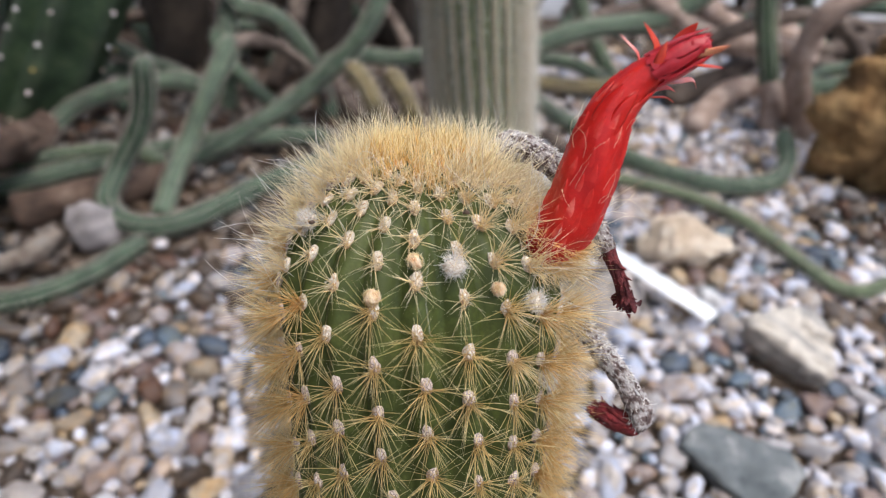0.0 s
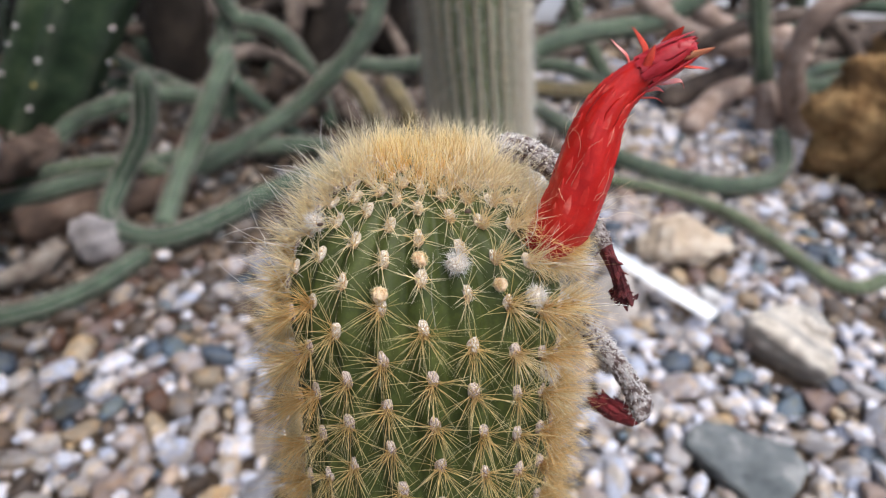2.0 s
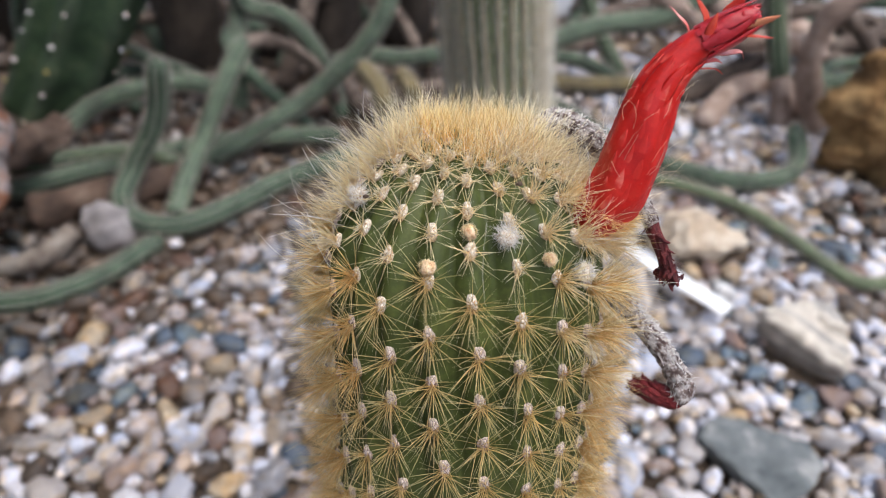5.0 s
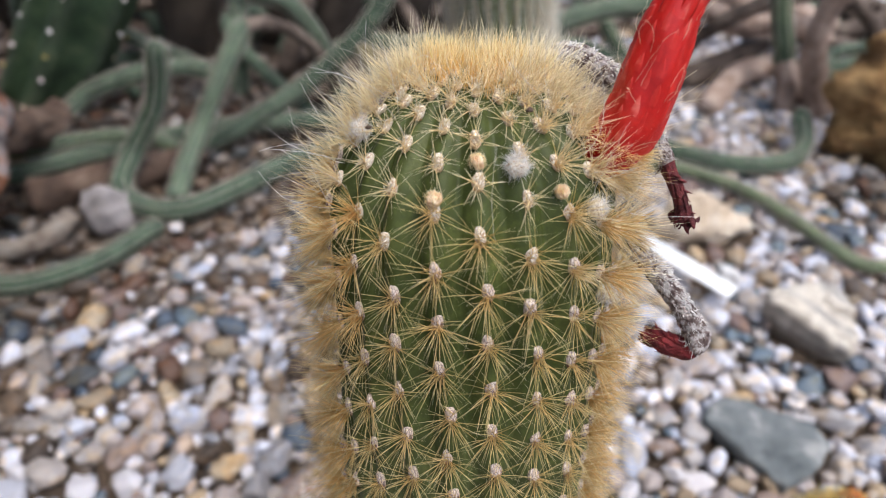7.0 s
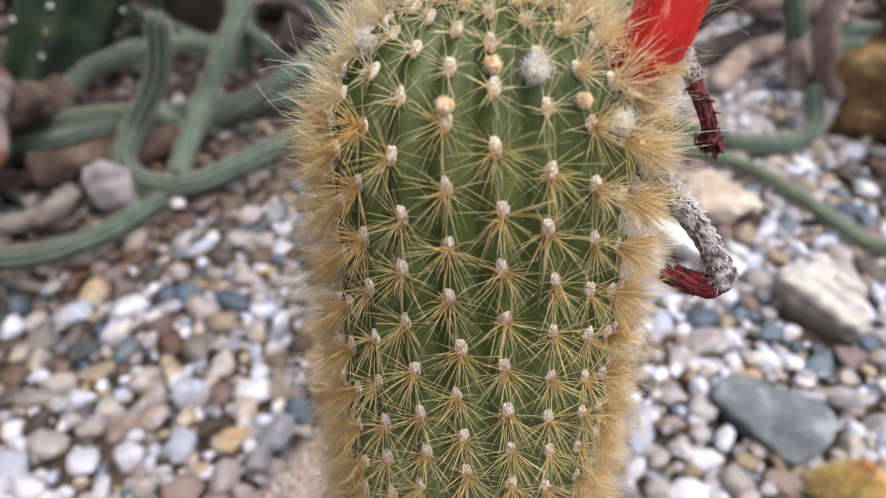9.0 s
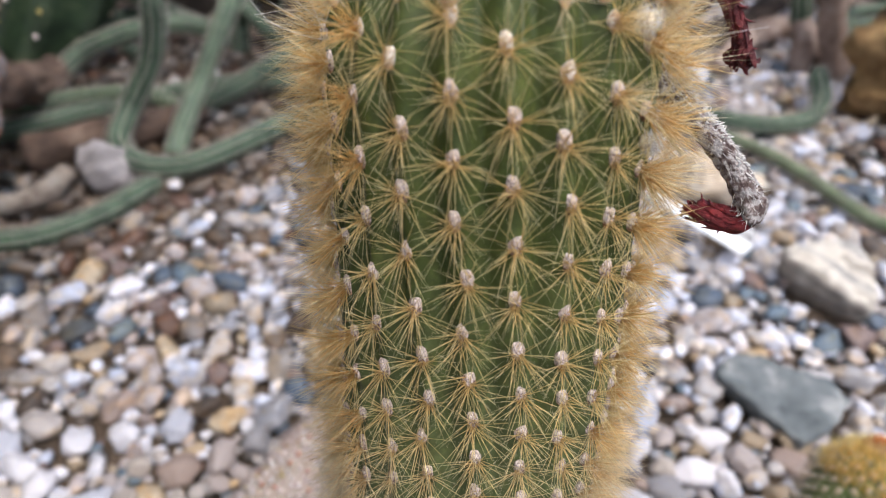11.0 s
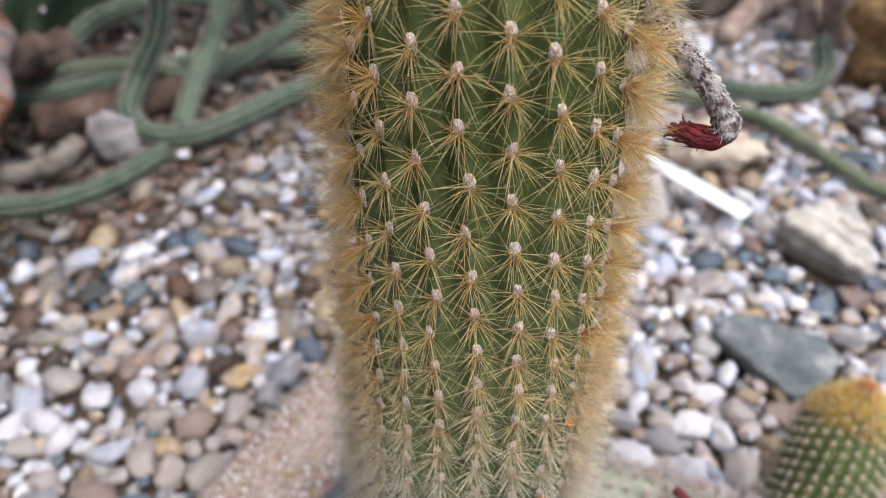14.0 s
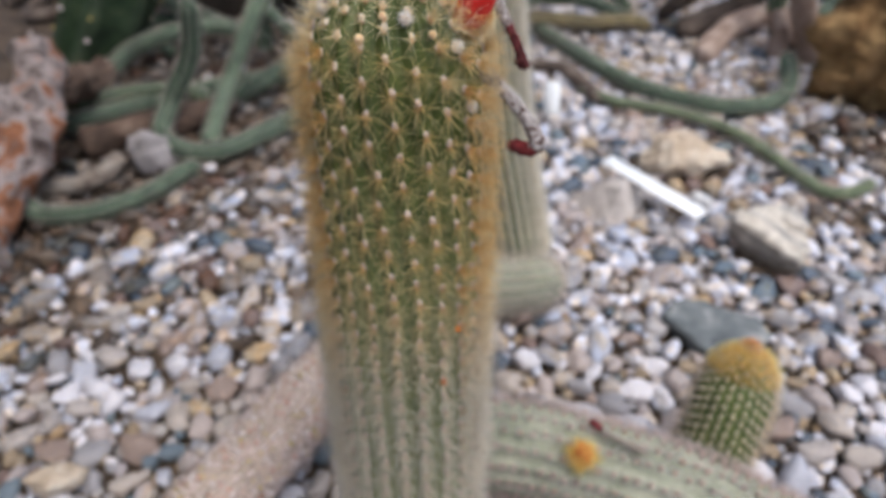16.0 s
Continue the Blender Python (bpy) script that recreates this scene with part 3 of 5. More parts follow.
# ---- ground ----
def make_ground():
    n = 150
    xs = np.sign(np.linspace(-1, 1, n)) * np.abs(np.linspace(-1, 1, n)) ** 2 * 4.0
    ys = 0.7 + np.sign(np.linspace(-1, 1, n)) * np.abs(np.linspace(-1, 1, n)) ** 2 * 4.0
    X, Y = np.meshgrid(xs, ys, indexing="ij")
    Z = -0.010 + 0.004 * np.sin(X * 31 + 1.3 * np.sin(Y * 17)) * np.sin(Y * 27 + np.sin(X * 13)) + 0.003 * np.sin(X * 77) * np.sin(Y * 83)
    i, j = np.meshgrid(np.arange(n - 1), np.arange(n - 1), indexing="ij")
    q = np.stack([i * n + j, (i + 1) * n + j, (i + 1) * n + j + 1, i * n + j + 1], -1).reshape(-1, 4)
    ob = new("ground", build_mesh("ground", np.stack([X, Y, Z], -1), None, q, SOIL))
    return tagged(ob, "dark brown soil of a glasshouse cactus bed", "ground", kind="structure")


ground = make_ground()


def slab(name, lo, hi, material, label, category):
    bm = bmesh.new()
    bmesh.ops.create_cube(bm, size=1.0)
    for v in bm.verts:
        v.co = Vector([lo[k] + (v.co[k] + 0.5) * (hi[k] - lo[k]) for k in range(3)])
    bmesh.ops.bevel(bm, geom=bm.edges[:], offset=0.008, segments=2, affect="EDGES")
    ob = part(name, bm, material)
    return tagged(ob, label, category, kind="structure")


slab("wall_north", (-4.0, 4.5, -0.1), (4.0, 4.6, 1.0), WALL, "low limewashed wall round the glasshouse bed", "wall")
slab("wall_south", (-4.0, -3.3, -0.1), (4.0, -3.2, 1.0), WALL, "low limewashed wall round the glasshouse bed", "wall")
slab("wall_east", (3.9, -3.19, -0.1), (4.0, 4.49, 1.0), WALL, "low limewashed wall round the glasshouse bed", "wall")
slab("wall_west", (-4.0, -3.19, -0.1), (-3.9, 4.49, 1.0), WALL, "low limewashed wall round the glasshouse bed", "wall")
slab("pavement", (0.2, 1.95, -0.05), (3.8, 3.4, 0.012), PAVING, "pale blue-grey paved path behind the cactus bed", "path")

# ---- main cactus ----
AXIS = [(-0.014, 0.037, -0.012), (-0.0115, 0.065, 0.13), (-0.009, 0.093, 0.258), (-0.005, 0.129, 0.422), (-0.0045, 0.1395, 0.4698)]
RIBS, GAP, BODY_R, DOME = 22, 0.0124, 0.0368, 0.038


def main_cactus():
    rng = np.random.default_rng(11)
    line = stem_line(AXIS, BODY_R, DOME, 0.0014, foot=0.99)
    p, at, rad, tang, nrm, bi = line
    top = at[-1]
    rise = at - (top - 0.048)  # height along the axis over the shoulder
    arc = np.r_[0, np.cumsum(np.hypot(np.diff(at), np.diff(rad)))]
    arc = arc - np.interp(0, rise, arc)
    twist = lambda a: np.radians(3.0 - 120 * np.clip(a, -0.085, 0.05) - 35 * np.clip(a, -0.06, 0) - 25 * np.clip(a + 0.085, -0.3, 0))
    even = np.linspace(-0.62, 0.1, 1500)  # areoles sit closer together on the older growth
    closer = np.where(even < -0.045, -0.045 - (0.9 * np.clip(-0.045 - even, 0, 0.03) + 0.82 * np.clip(-0.075 - even, 0, None)), even)
    spaced = np.interp(arc, closer, even)
    phase = lambda i: 0.0063 - i * 8 * GAP / RIBS
    sides = RIBS * 8
    ang = np.linspace(0, 2 * np.pi, sides, endpoint=False)
    rel = (ang[None] - twist(rise)[:, None]) * RIBS / (2 * np.pi)
    rib = np.round(rel)
    valley = np.abs(np.sin(np.pi * (rel - rib)))
    knob = (0.5 + 0.5 * np.cos(2 * np.pi * (spaced[:, None] - phase(rib)) / GAP)) ** 2
    shape = 1 - 0.045 * valley**1.5 - 0.055 * valley**14 + 0.03 * knob * (1 - valley) ** 1.5
    v, t, q = sweep(p, rad, nrm, bi, sides, shape)
    root = thing("cactus", (-0.014, 0.037, 0.0), "upright green columnar cactus with dense golden spines, whitish towards the base", "cactus")
    old = np.zeros(len(v))
    old[: len(p) * sides] = np.repeat(np.interp(-rise, [0.02, 0.1, 0.22], [0, 0.3, 0.5]), sides)
    piece("body", build_mesh("body", v, t, q, SKIN, {"crest": old}), root, "green ribbed cactus body")
    ss, aa, ri = [], [], []
    for i in range(RIBS):
        for k in range(-52, 22):
            a = float(np.interp(phase(i) + k * GAP, even, closer))
            if a > 0.02:  # rows crowd towards the growing point
                a = 0.02 + 0.055 * (1 - math.exp(-(a - 0.02) / 0.055))
            if arc[0] + 0.01 < a < arc[-1] - 0.004:
                s = np.interp(a, arc, at)
                r = np.interp(s, at, rad)
                if (r < 0.36 * BODY_R and i % 2) or r < 0.2 * BODY_R:
                    continue
                h = s - (top - 0.048)
                ss.append(s), aa.append(twist(h) + 2 * np.pi * i / RIBS + rng.normal(0, 0.012)), ri.append(h)
    ss, aa, h = np.array(ss), np.array(aa), np.array(ri)
    base, out, up, r = on_stem(line, ss, aa)
    base = base + out * 0.0006
    crown = np.clip((0.42 - r / BODY_R) / 0.2, 0, 1) * (h > 0)
    age = np.clip((-0.068 - h) / 0.085, 0, 1)
    chunks = []
    side_ = crown < 0.3
    low = h < -0.21
    a_, b_ = side_ & ~low, side_ & low
    lo = np.interp(age, [0, 1], [0.0112, 0.0102])
    dome_ = a_ & (r < 0.93 * BODY_R) & (h > 0)
    flank_ = a_ & ~dome_
    chunks.append(cluster(base[flank_], out[flank_], up[flank_], 31, lo[flank_] * 1.2, 0.87, 0.48, rng, age[flank_], 0.000078, curve=0.08))
    chunks.append(cluster(base[flank_], out[flank_], up[flank_], 10, lo[flank_] * 1.15, 0.72, 0.35, rng, age[flank_], 0.00008, curve=0.08))
    chunks.append(cluster(base[flank_], out[flank_], up[flank_], 5, lo[flank_] * 1.1, 0.42, 0.3, rng, age[flank_], 0.000095, curve=0.1))
    rim = flank_ & (np.abs(np.angle(np.exp(1j * aa))) > 0.8) & (np.abs(np.angle(np.exp(1j * aa))) < 2.3)  # both sides of the stem carry extra spines
    fuzz = [cluster(base[rim], out[rim], up[rim], 44, lo[rim] * 1.25, 0.56, 0.25, rng, age[rim], 0.00009, curve=0.12)]
    blond = [cluster(base[dome_], out[dome_], up[dome_], 17, 0.0086, 0.88, 0.35, rng, rng.uniform(0, 0.3, int(dome_.sum())), 0.00009),
             cluster(base[dome_], out[dome_], up[dome_], 7, 0.0095, 0.62, 0.0, rng, rng.uniform(0, 0.35, int(dome_.sum())), 0.000085)]
    felt = cluster(base[dome_] + out[dome_] * 0.0007, out[dome_], up[dome_], 26, 0.0019, 0.45, 0.0, rng, 0.2, 0.000075)
    piece("areole_felt", build_mesh("areole_felt", felt[0], felt[1], felt[2], CREAM_SPINES, felt[3]), root, "short cream felt on the young areoles", "stuff")
    rim2 = side_ & (h > -0.012) & ((np.abs(np.angle(np.exp(1j * aa))) > 0.9) | ((np.angle(np.exp(1j * aa)) > 0.5) & (h > 0.008)))
    blond.append(cluster(base[rim2], out[rim2], up[rim2], 36, 0.0128, 0.5, 0.0, rng, rng.uniform(0, 0.25, int(rim2.sum())), 0.000085, lift=0.1))
    c = merged(fuzz)
    piece("side_spines", build_mesh("side_spines", c[0], c[1], c[2], FUZZ, c[3]), root, "thick amber fuzz of spines down the sides", "stuff")
    c = merged(blond)
    piece("young_spines", build_mesh("young_spines", c[0], c[1], c[2], BLOND, c[3]), root, "pale blond young spines round the crown", "stuff")
    w_ = side_ & (age > 0.25 * rng.random(len(age)) + 0.2)
    chunks.append(cluster(base[w_], out[w_], up[w_], 26, 0.0118, 0.62, 0.5, rng, np.clip(age[w_] * 1.5, 0, 1), 0.0001, curve=0.18))
    chunks.append(cluster(base[b_], out[b_], up[b_], 16, 0.0095, 0.65, 0.6, rng, 1.0, 0.00016))
    # golden tuft over the growing point
    c_ = crown >= 0.3
    tuft_ = [cluster(base[c_], out[c_], up[c_], 24, 0.0085, 0.35, 0.0, rng, 0.0, 0.00009, lift=0.45)]
    up_axis = tang[-1]
    for n_c in range(120):
        u_ = rng.uniform(0, 1) ** 0.8
        cb, co_, cu, cr = on_stem(line, np.array([top - DOME * 0.11 * u_]), np.array([rng.uniform(0, 6.283)]))
        k = int(rng.integers(12, 24))
        lean_ = unit(co_[0] * 0.75 + up_axis * 0.55 + rng.normal(0, 0.16, 3))
        foot_ = cb + rng.normal(0, 0.0011, (k, 3)) - co_ * 0.0012
        tuft_.append(needles(foot_, lean_ + rng.normal(0, 0.24, (k, 3)), rng.uniform(0.0052, 0.0098, k) * rng.uniform(0.8, 1.2) * np.where(rng.random(k) < 0.08, 1.35, 1.0), 0.00009, unit(rng.normal(size=(k, 3))) * 0.34,
                             np.full(k, np.clip(rng.normal(0.03 + 0.25 * u_**2, 0.12), 0, 0.9)), rng))
    tc = merged(tuft_)
    piece("crown", build_mesh("crown", tc[0], tc[1], tc[2], CROWN_GOLD, tc[3]), root, "dense golden tuft of young spines", "stuff")
    c = merged(chunks)
    piece("spines", build_mesh("spines", c[0], c[1], c[2], GOLD, c[3]), root, "golden and straw-coloured needle spines", "stuff")
    # fine pale hairs that curl out from the shoulder
    hairs = []
    for side_deg, many in (((-125, -50), 44), ((35, 170), 26), ((-180, 180), 14)):
        hb, ho, hu, _ = on_stem(line, top - 0.048 + rng.uniform(0.014, 0.044, many), np.radians(rng.uniform(*side_deg, many)))
        way = unit(ho + 0.5 * hu + rng.normal(0, 0.35, hb.shape))
        curl = unit(rng.normal(size=hb.shape)) * rng.uniform(0.15, 0.75, many)[:, None]
        long = rng.uniform(0.012, 0.025, many)
        hairs += curled_hairs(hb, way, long, curl, 0.000075, rng)
    c = merged(hairs)
    piece("hairs", build_mesh("hairs", c[0], c[1], c[2], WHITE_WOOL, c[3]), root, "fine white curling hairs", "stuff")
    # areoles: woolly cushions; those that face the bed's front are parts
    shapes = []
    for _ in range(4):
        vv, tt = stone_shape(rng, ICO2, 2, 6, 0.12)
        shapes.append((vv * np.array([0.0016, 0.0021, 0.0019]), tt))
    meshes = [build_mesh("areole", vv, tt, None, WOOL) for vv, tt in shapes]
    young = [build_mesh("areole", vv * np.array([0.95, 1.0, 1.0]), tt, None, WOOL_PALE) for vv, tt in shapes]
    facing = (np.abs(np.angle(np.exp(1j * aa))) < 1.25) & (h > -0.17)
    order = np.argsort(-h * facing.astype(float) + 10 * (~facing))
    chosen = set(order[: min(300, int(facing.sum()))].tolist())
    rest = []
    for i in range(len(base)):
        e1 = np.cross(up[i], out[i])
        plump = 1.06 - 0.06 * min(1.0, max(0.0, (h[i] - 0.008) / 0.014))
        m3 = np.stack([e1 * 0.95, up[i] * 1.14, out[i] * 0.6], 1) * plump * rng.uniform(0.9, 1.06) * (0.85 + 0.15 * min(1.0, r[i] / BODY_R))
        fresh = h[i] > 0.012
        if i in chosen:
            ob = new("areole", (young if fresh else meshes)[i % 4])
            ob.matrix_basis = Matrix([[*m3[k], base[i][k]] for k in range(3)] + [[0, 0, 0, 1]])
            under(ob, root)
        else:
            vv, tt = shapes[i % 4]
            rest.append((vv @ m3.T + base[i], tt, None, None))
    c = merged(rest)
    piece("areoles", build_mesh("areoles", c[0], c[1], None, WOOL), root, kind="stuff")
    # woolly buds
    for deg, hh, big, fluffy in ((-1.5, 0.0325, 0.0019, 0), (-16.5, 0.0255, 0.0019, 0), (13.5, 0.0315, 0.0023, 1), (-65, 0.0345, 0.0023, 1), (30, 0.026, 0.0017, 0), (56, -0.002, 0.0021, 1), (46, 0.021, 0.0021, 1)):
        bb, bo, bu, _ = on_stem(line, np.array([top - 0.048 + hh]), np.array([radians(deg)]))
        vv, tt = stone_shape(rng, ICO3, 3, 8, 0.14)
        ob = piece("bud", build_mesh("bud", vv * big + bb[0] + bo[0] * big * 0.7, tt, None, WOOL_PALE if fluffy else WOOL_PEACH), root, "round woolly white bud" if fluffy else "round peach-coloured woolly bud")
        k = 420
        d = unit(rng.normal(size=(k, 3)) + 0.7 * bo[0])
        hair = needles(bb[0] + bo[0] * big * 0.6 + d * big * 0.85, d + rng.normal(0, 0.5, (k, 3)), rng.uniform(0.3, 0.7, k) * big * (1.5 if fluffy else 0.6), 0.00006, unit(rng.normal(size=(k, 3))), np.zeros(k), rng)
        piece("wool", build_mesh("wool", hair[0], hair[1], hair[2], WHITE_WOOL if fluffy else BLOND, hair[3]), ob, kind="stuff")
    # dark scars of fallen buds
    for q, big in (((0.0054, 0.1122, 0.4706), 0.0006), ((-0.0283, 0.117, 0.4645), 0.0005)):
        vv, tt = stone_shape(rng, ICO2, 5, 10, 0.2)
        piece("bud_scar", build_mesh("bud_scar", vv * np.array([big * 1.5, big, big]) + np.array(q), tt, None, WOOD_TAN), root, "dark dried scar of a fallen bud")
    # two tiny orange mites of colour: dried fruit remnants among the lower spines
    for deg, hh in ((31, -0.131), (43, -0.104)):
        bb, bo, bu, _ = on_stem(line, np.array([top - 0.048 + hh]), np.array([radians(deg)]))
        vv, tt = stone_shape(rng, ICO2, 4, 8, 0.2)
        piece("orange_speck", build_mesh("orange_speck", vv * np.array([0.0015, 0.0015, 0.0021]) + bb[0] + bo[0] * 0.003, tt, None, ORANGE), root, "small orange dried floret")
    return root, line


ORANGE = two_scale("rust_orange", [(0.3, (0.45, 0.1, 0.02)), (0.7, (0.75, 0.25, 0.04))], 300, 1500, 0.8, 0.5, 0.0005)
cactus, main_line = main_cactus()

# ---- flower ----
RED = two_scale("red_flower_tube", [(0.3, (0.46, 0.007, 0.006)), (0.55, (0.6, 0.013, 0.009)), (0.75, (0.68, 0.032, 0.02))], 140, 1200, 0.42, 0.25, 0.0005, 0.2)
RED.node_tree.nodes["Principled BSDF"].inputs["Subsurface Weight"].default_value = 0.2
RED.node_tree.nodes["Principled BSDF"].inputs["Subsurface Radius"].default_value = (0.003, 0.0008, 0.0006)
RED_PALE = two_scale("pale_red_scale", [(0.3, (0.56, 0.013, 0.01)), (0.52, (0.64, 0.03, 0.022)), (0.72, (0.76, 0.16, 0.12))], 200, 1200, 0.45, 0.2, 0.0004, 0.2)
CORAL = two_scale("coral_petal", [(0.3, (0.6, 0.025, 0.018)), (0.7, (0.76, 0.1, 0.05))], 150, 900, 0.4, 0.2, 0.0004, 0.2)
TAN_PETAL = two_scale("tan_petal", [(0.3, (0.66, 0.1, 0.05)), (0.6, (0.74, 0.36, 0.18))], 260, 900, 0.5, 0.2, 0.0004, 0.2)
PINK_PETAL = two_scale("pink_petal", [(0.3, (0.72, 0.1, 0.08)), (0.6, (0.82, 0.34, 0.3))], 260, 900, 0.5, 0.2, 0.0004, 0.2)
CRIMSON = two_scale("crimson_petal", [(0.3, (0.34, 0.007, 0.016)), (0.7, (0.58, 0.03, 0.04))], 170, 900, 0.4, 0.3, 0.0005, 0.3)
DRIED = two_scale("dried_crimson", [(0.3, (0.07, 0.008, 0.01)), (0.55, (0.22, 0.02, 0.025)), (0.75, (0.36, 0.035, 0.04))], 250, 1200, 0.75, 0.8, 0.0012, 0.5)
DRIED_DARK = two_scale("dark_dried_crimson", [(0.3, (0.05, 0.008, 0.01)), (0.55, (0.14, 0.018, 0.02)), (0.75, (0.24, 0.04, 0.04))], 300, 1200, 0.8, 0.8, 0.0012, 0.5)
DRY_TUBE = two_scale("dried_grey_tube", [(0.36, (0.085, 0.05, 0.045)), (0.47, (0.22, 0.16, 0.145)), (0.58, (0.62, 0.57, 0.55))], 480, 1500, 0.9, 0.9, 0.0015, 0.4)


def blade(points, width, thick, facing, sides=8, n=12, tail=0.15):
    """A pointed petal or scale: a flattened sweep, broad below the middle and pointed at its tip."""
    p, s = curve_points(points, np.linalg.norm(np.array(points[-1]) - np.array(points[0])) / n)
    tang, nrm, bi = frames_along(p, facing)
    u = s / s[-1]
    w = width * np.interp(u, [0, 0.35, 0.7, 0.9, 1], [0.55, 1.0, 0.75, 0.35, 0.04])
    ang = np.linspace(0, 2 * np.pi, sides, endpoint=False)
    hollow = -0.35 * np.cos(2 * ang)[None, :, None] * w[:, None, None] * 0.5 * nrm[:, None]
    v = p[:, None] + (w[:, None] * np.cos(ang))[..., None] * bi[:, None] + (thick * np.interp(u, [0, 0.8, 1], [1, 0.6, 0.15]))[:, None, None] * np.sin(ang)[None, :, None] * nrm[:, None] + hollow * np.abs(np.cos(ang))[None, :, None]
    k = len(p)
    i, j = np.meshgrid(np.arange(k - 1), np.arange(sides), indexing="ij")
    q = np.stack([i * sides + j, i * sides + (j + 1) % sides, (i + 1) * sides + (j + 1) % sides, (i + 1) * sides + j], -1).reshape(-1, 4)
    return v.reshape(-1, 3), None, q


def red_flower():
    rng = np.random.default_rng(5)
    pts = [(0.0235, 0.1275, 0.4505), (0.0268, 0.1228, 0.4568), (0.0303, 0.1218, 0.4646), (0.0330, 0.1232, 0.4766), (0.0355, 0.1246, 0.4865), (0.0398, 0.1252, 0.4938), (0.0453, 0.1248, 0.4984), (0.0503, 0.1241, 0.5018)]
    root = thing("flower", pts[1], "bright red tubular flower with bent neck on the cactus shoulder", "flower")
    p, s = curve_points(pts, 0.0008)
    u = s / s[-1]
    tang, nrm, bi = frames_along(p)
    rad = np.interp(u, [0, 0.1, 0.25, 0.45, 0.58, 0.68, 0.8, 0.93, 1.0], [0.0042, 0.0062, 0.0069, 0.0065, 0.0058, 0.0049, 0.0037, 0.0030, 0.0022])
    ang = np.linspace(0, 2 * np.pi, 40, endpoint=False)
    shape = 1 + 0.03 * np.sin(5 * ang[None] + s[:, None] * 260) + 0.02 * np.sin(9 * ang[None] - s[:, None] * 420)
    v, t, q = sweep(p, rad, nrm, bi, 40, shape)
    piece("tube", build_mesh("tube", v, t, q, RED), root, "smooth red flower tube")
    get = lambda arr, x: np.array([np.interp(x, u, arr[:, k]) for k in range(3)])
    # scales pressed to the tube
    k = 0
    for row in range(15):
        x = 0.07 + 0.047 * row
        for c in range(7):
            a = 2 * np.pi * (c + 0.5 * (row % 2)) / 7 + rng.normal(0, 0.07)
            r = np.interp(x, u, rad)
            long = rng.uniform(0.0036, 0.005) / s[-1]
            half = rng.uniform(0.0009, 0.0013)
            gu, gw = np.meshgrid(np.linspace(0, 1, 8), np.linspace(-1, 1, 7), indexing="ij")
            wide = np.interp(gu, [0, 0.3, 0.75, 1], [0.75, 1.0, 0.5, 0.06])
            xx = np.clip(x + long * gu, 0, 0.99)
            aa = a + gw * wide * half / r
            tip = 0.00012 + (0.0003 if row > 10 else 0.00012) * gu**3
            high = -0.00006 + tip * (1 - gw**2)
            pc, nc, bc = (np.stack([np.interp(xx, u, arr[:, j]) for j in range(3)], -1) for arr in (p, nrm, bi))
            ripple = 1 + 0.03 * np.sin(5 * aa + xx * s[-1] * 260) + 0.02 * np.sin(9 * aa - xx * s[-1] * 420)
            pv = pc + (np.interp(xx, u, rad) * ripple + high)[..., None] * (np.cos(aa)[..., None] * nc + np.sin(aa)[..., None] * bc)
            i0, j0 = np.meshgrid(np.arange(7), np.arange(6), indexing="ij")
            pq = np.stack([i0 * 7 + j0, i0 * 7 + j0 + 1, (i0 + 1) * 7 + j0 + 1, (i0 + 1) * 7 + j0], -1).reshape(-1, 4)
            piece("scale", build_mesh("scale", pv.reshape(-1, 3), None, pq, RED_PALE), root)
    # petals: inner ones closed round the mouth, outer ones curling away
    end, tt, nn, bb = p[-1], unit(tang[-1]), nrm[-1], bi[-1]
    vv, tv = stone_shape(rng, ICO3, 9, 10, 0.1)
    piece("bud_tip", build_mesh("bud_tip", vv * 0.0030 + end - tt * 0.0004, tv, None, CRIMSON), root, "rounded dark crimson closed mouth")
    for c in range(22):
        a = 2 * np.pi * c / 22 + rng.normal(0, 0.1)
        o = np.cos(a) * nn + np.sin(a) * bb
        x = rng.uniform(0.84, 0.9)
        b0 = get(p, x) + o * 0.0036
        tip = end + tt * rng.uniform(0.0016, 0.0036) + o * rng.uniform(0.0009, 0.0026)
        pv, pt, pq = blade([b0, (b0 + tip) / 2 + o * 0.0004, tip], 0.0017, 0.0002, o, 8, 10)
        piece("petal", build_mesh("petal", pv, pt, pq, CRIMSON), root, "dark crimson closed petal")
    for c in range(7):
        a = 2 * np.pi * c / 7 + rng.normal(0, 0.12)
        o = np.cos(a) * nn + np.sin(a) * bb
        x0, x1 = rng.uniform(0.58, 0.66), rng.uniform(0.76, 0.86)
        ways = [np.cos(a) * unit(get(nrm, x)) + np.sin(a) * unit(get(bi, x)) for x in (x0, (x0 + x1) / 2, x1)]
        row_ = [get(p, x) + w * (np.interp(x, u, rad) + h_) for x, w, h_ in zip((x0, (x0 + x1) / 2, x1), ways, (-0.0004, 0.0, rng.uniform(0.0001, 0.0006)))]
        pv, pt, pq = blade([tuple(q) for q in row_], rng.uniform(0.0013, 0.0017), 0.00014, ways[1], 8, 12)
        piece("petal", build_mesh("petal", pv, pt, pq, RED), root, "red outer petal pressed along the neck")
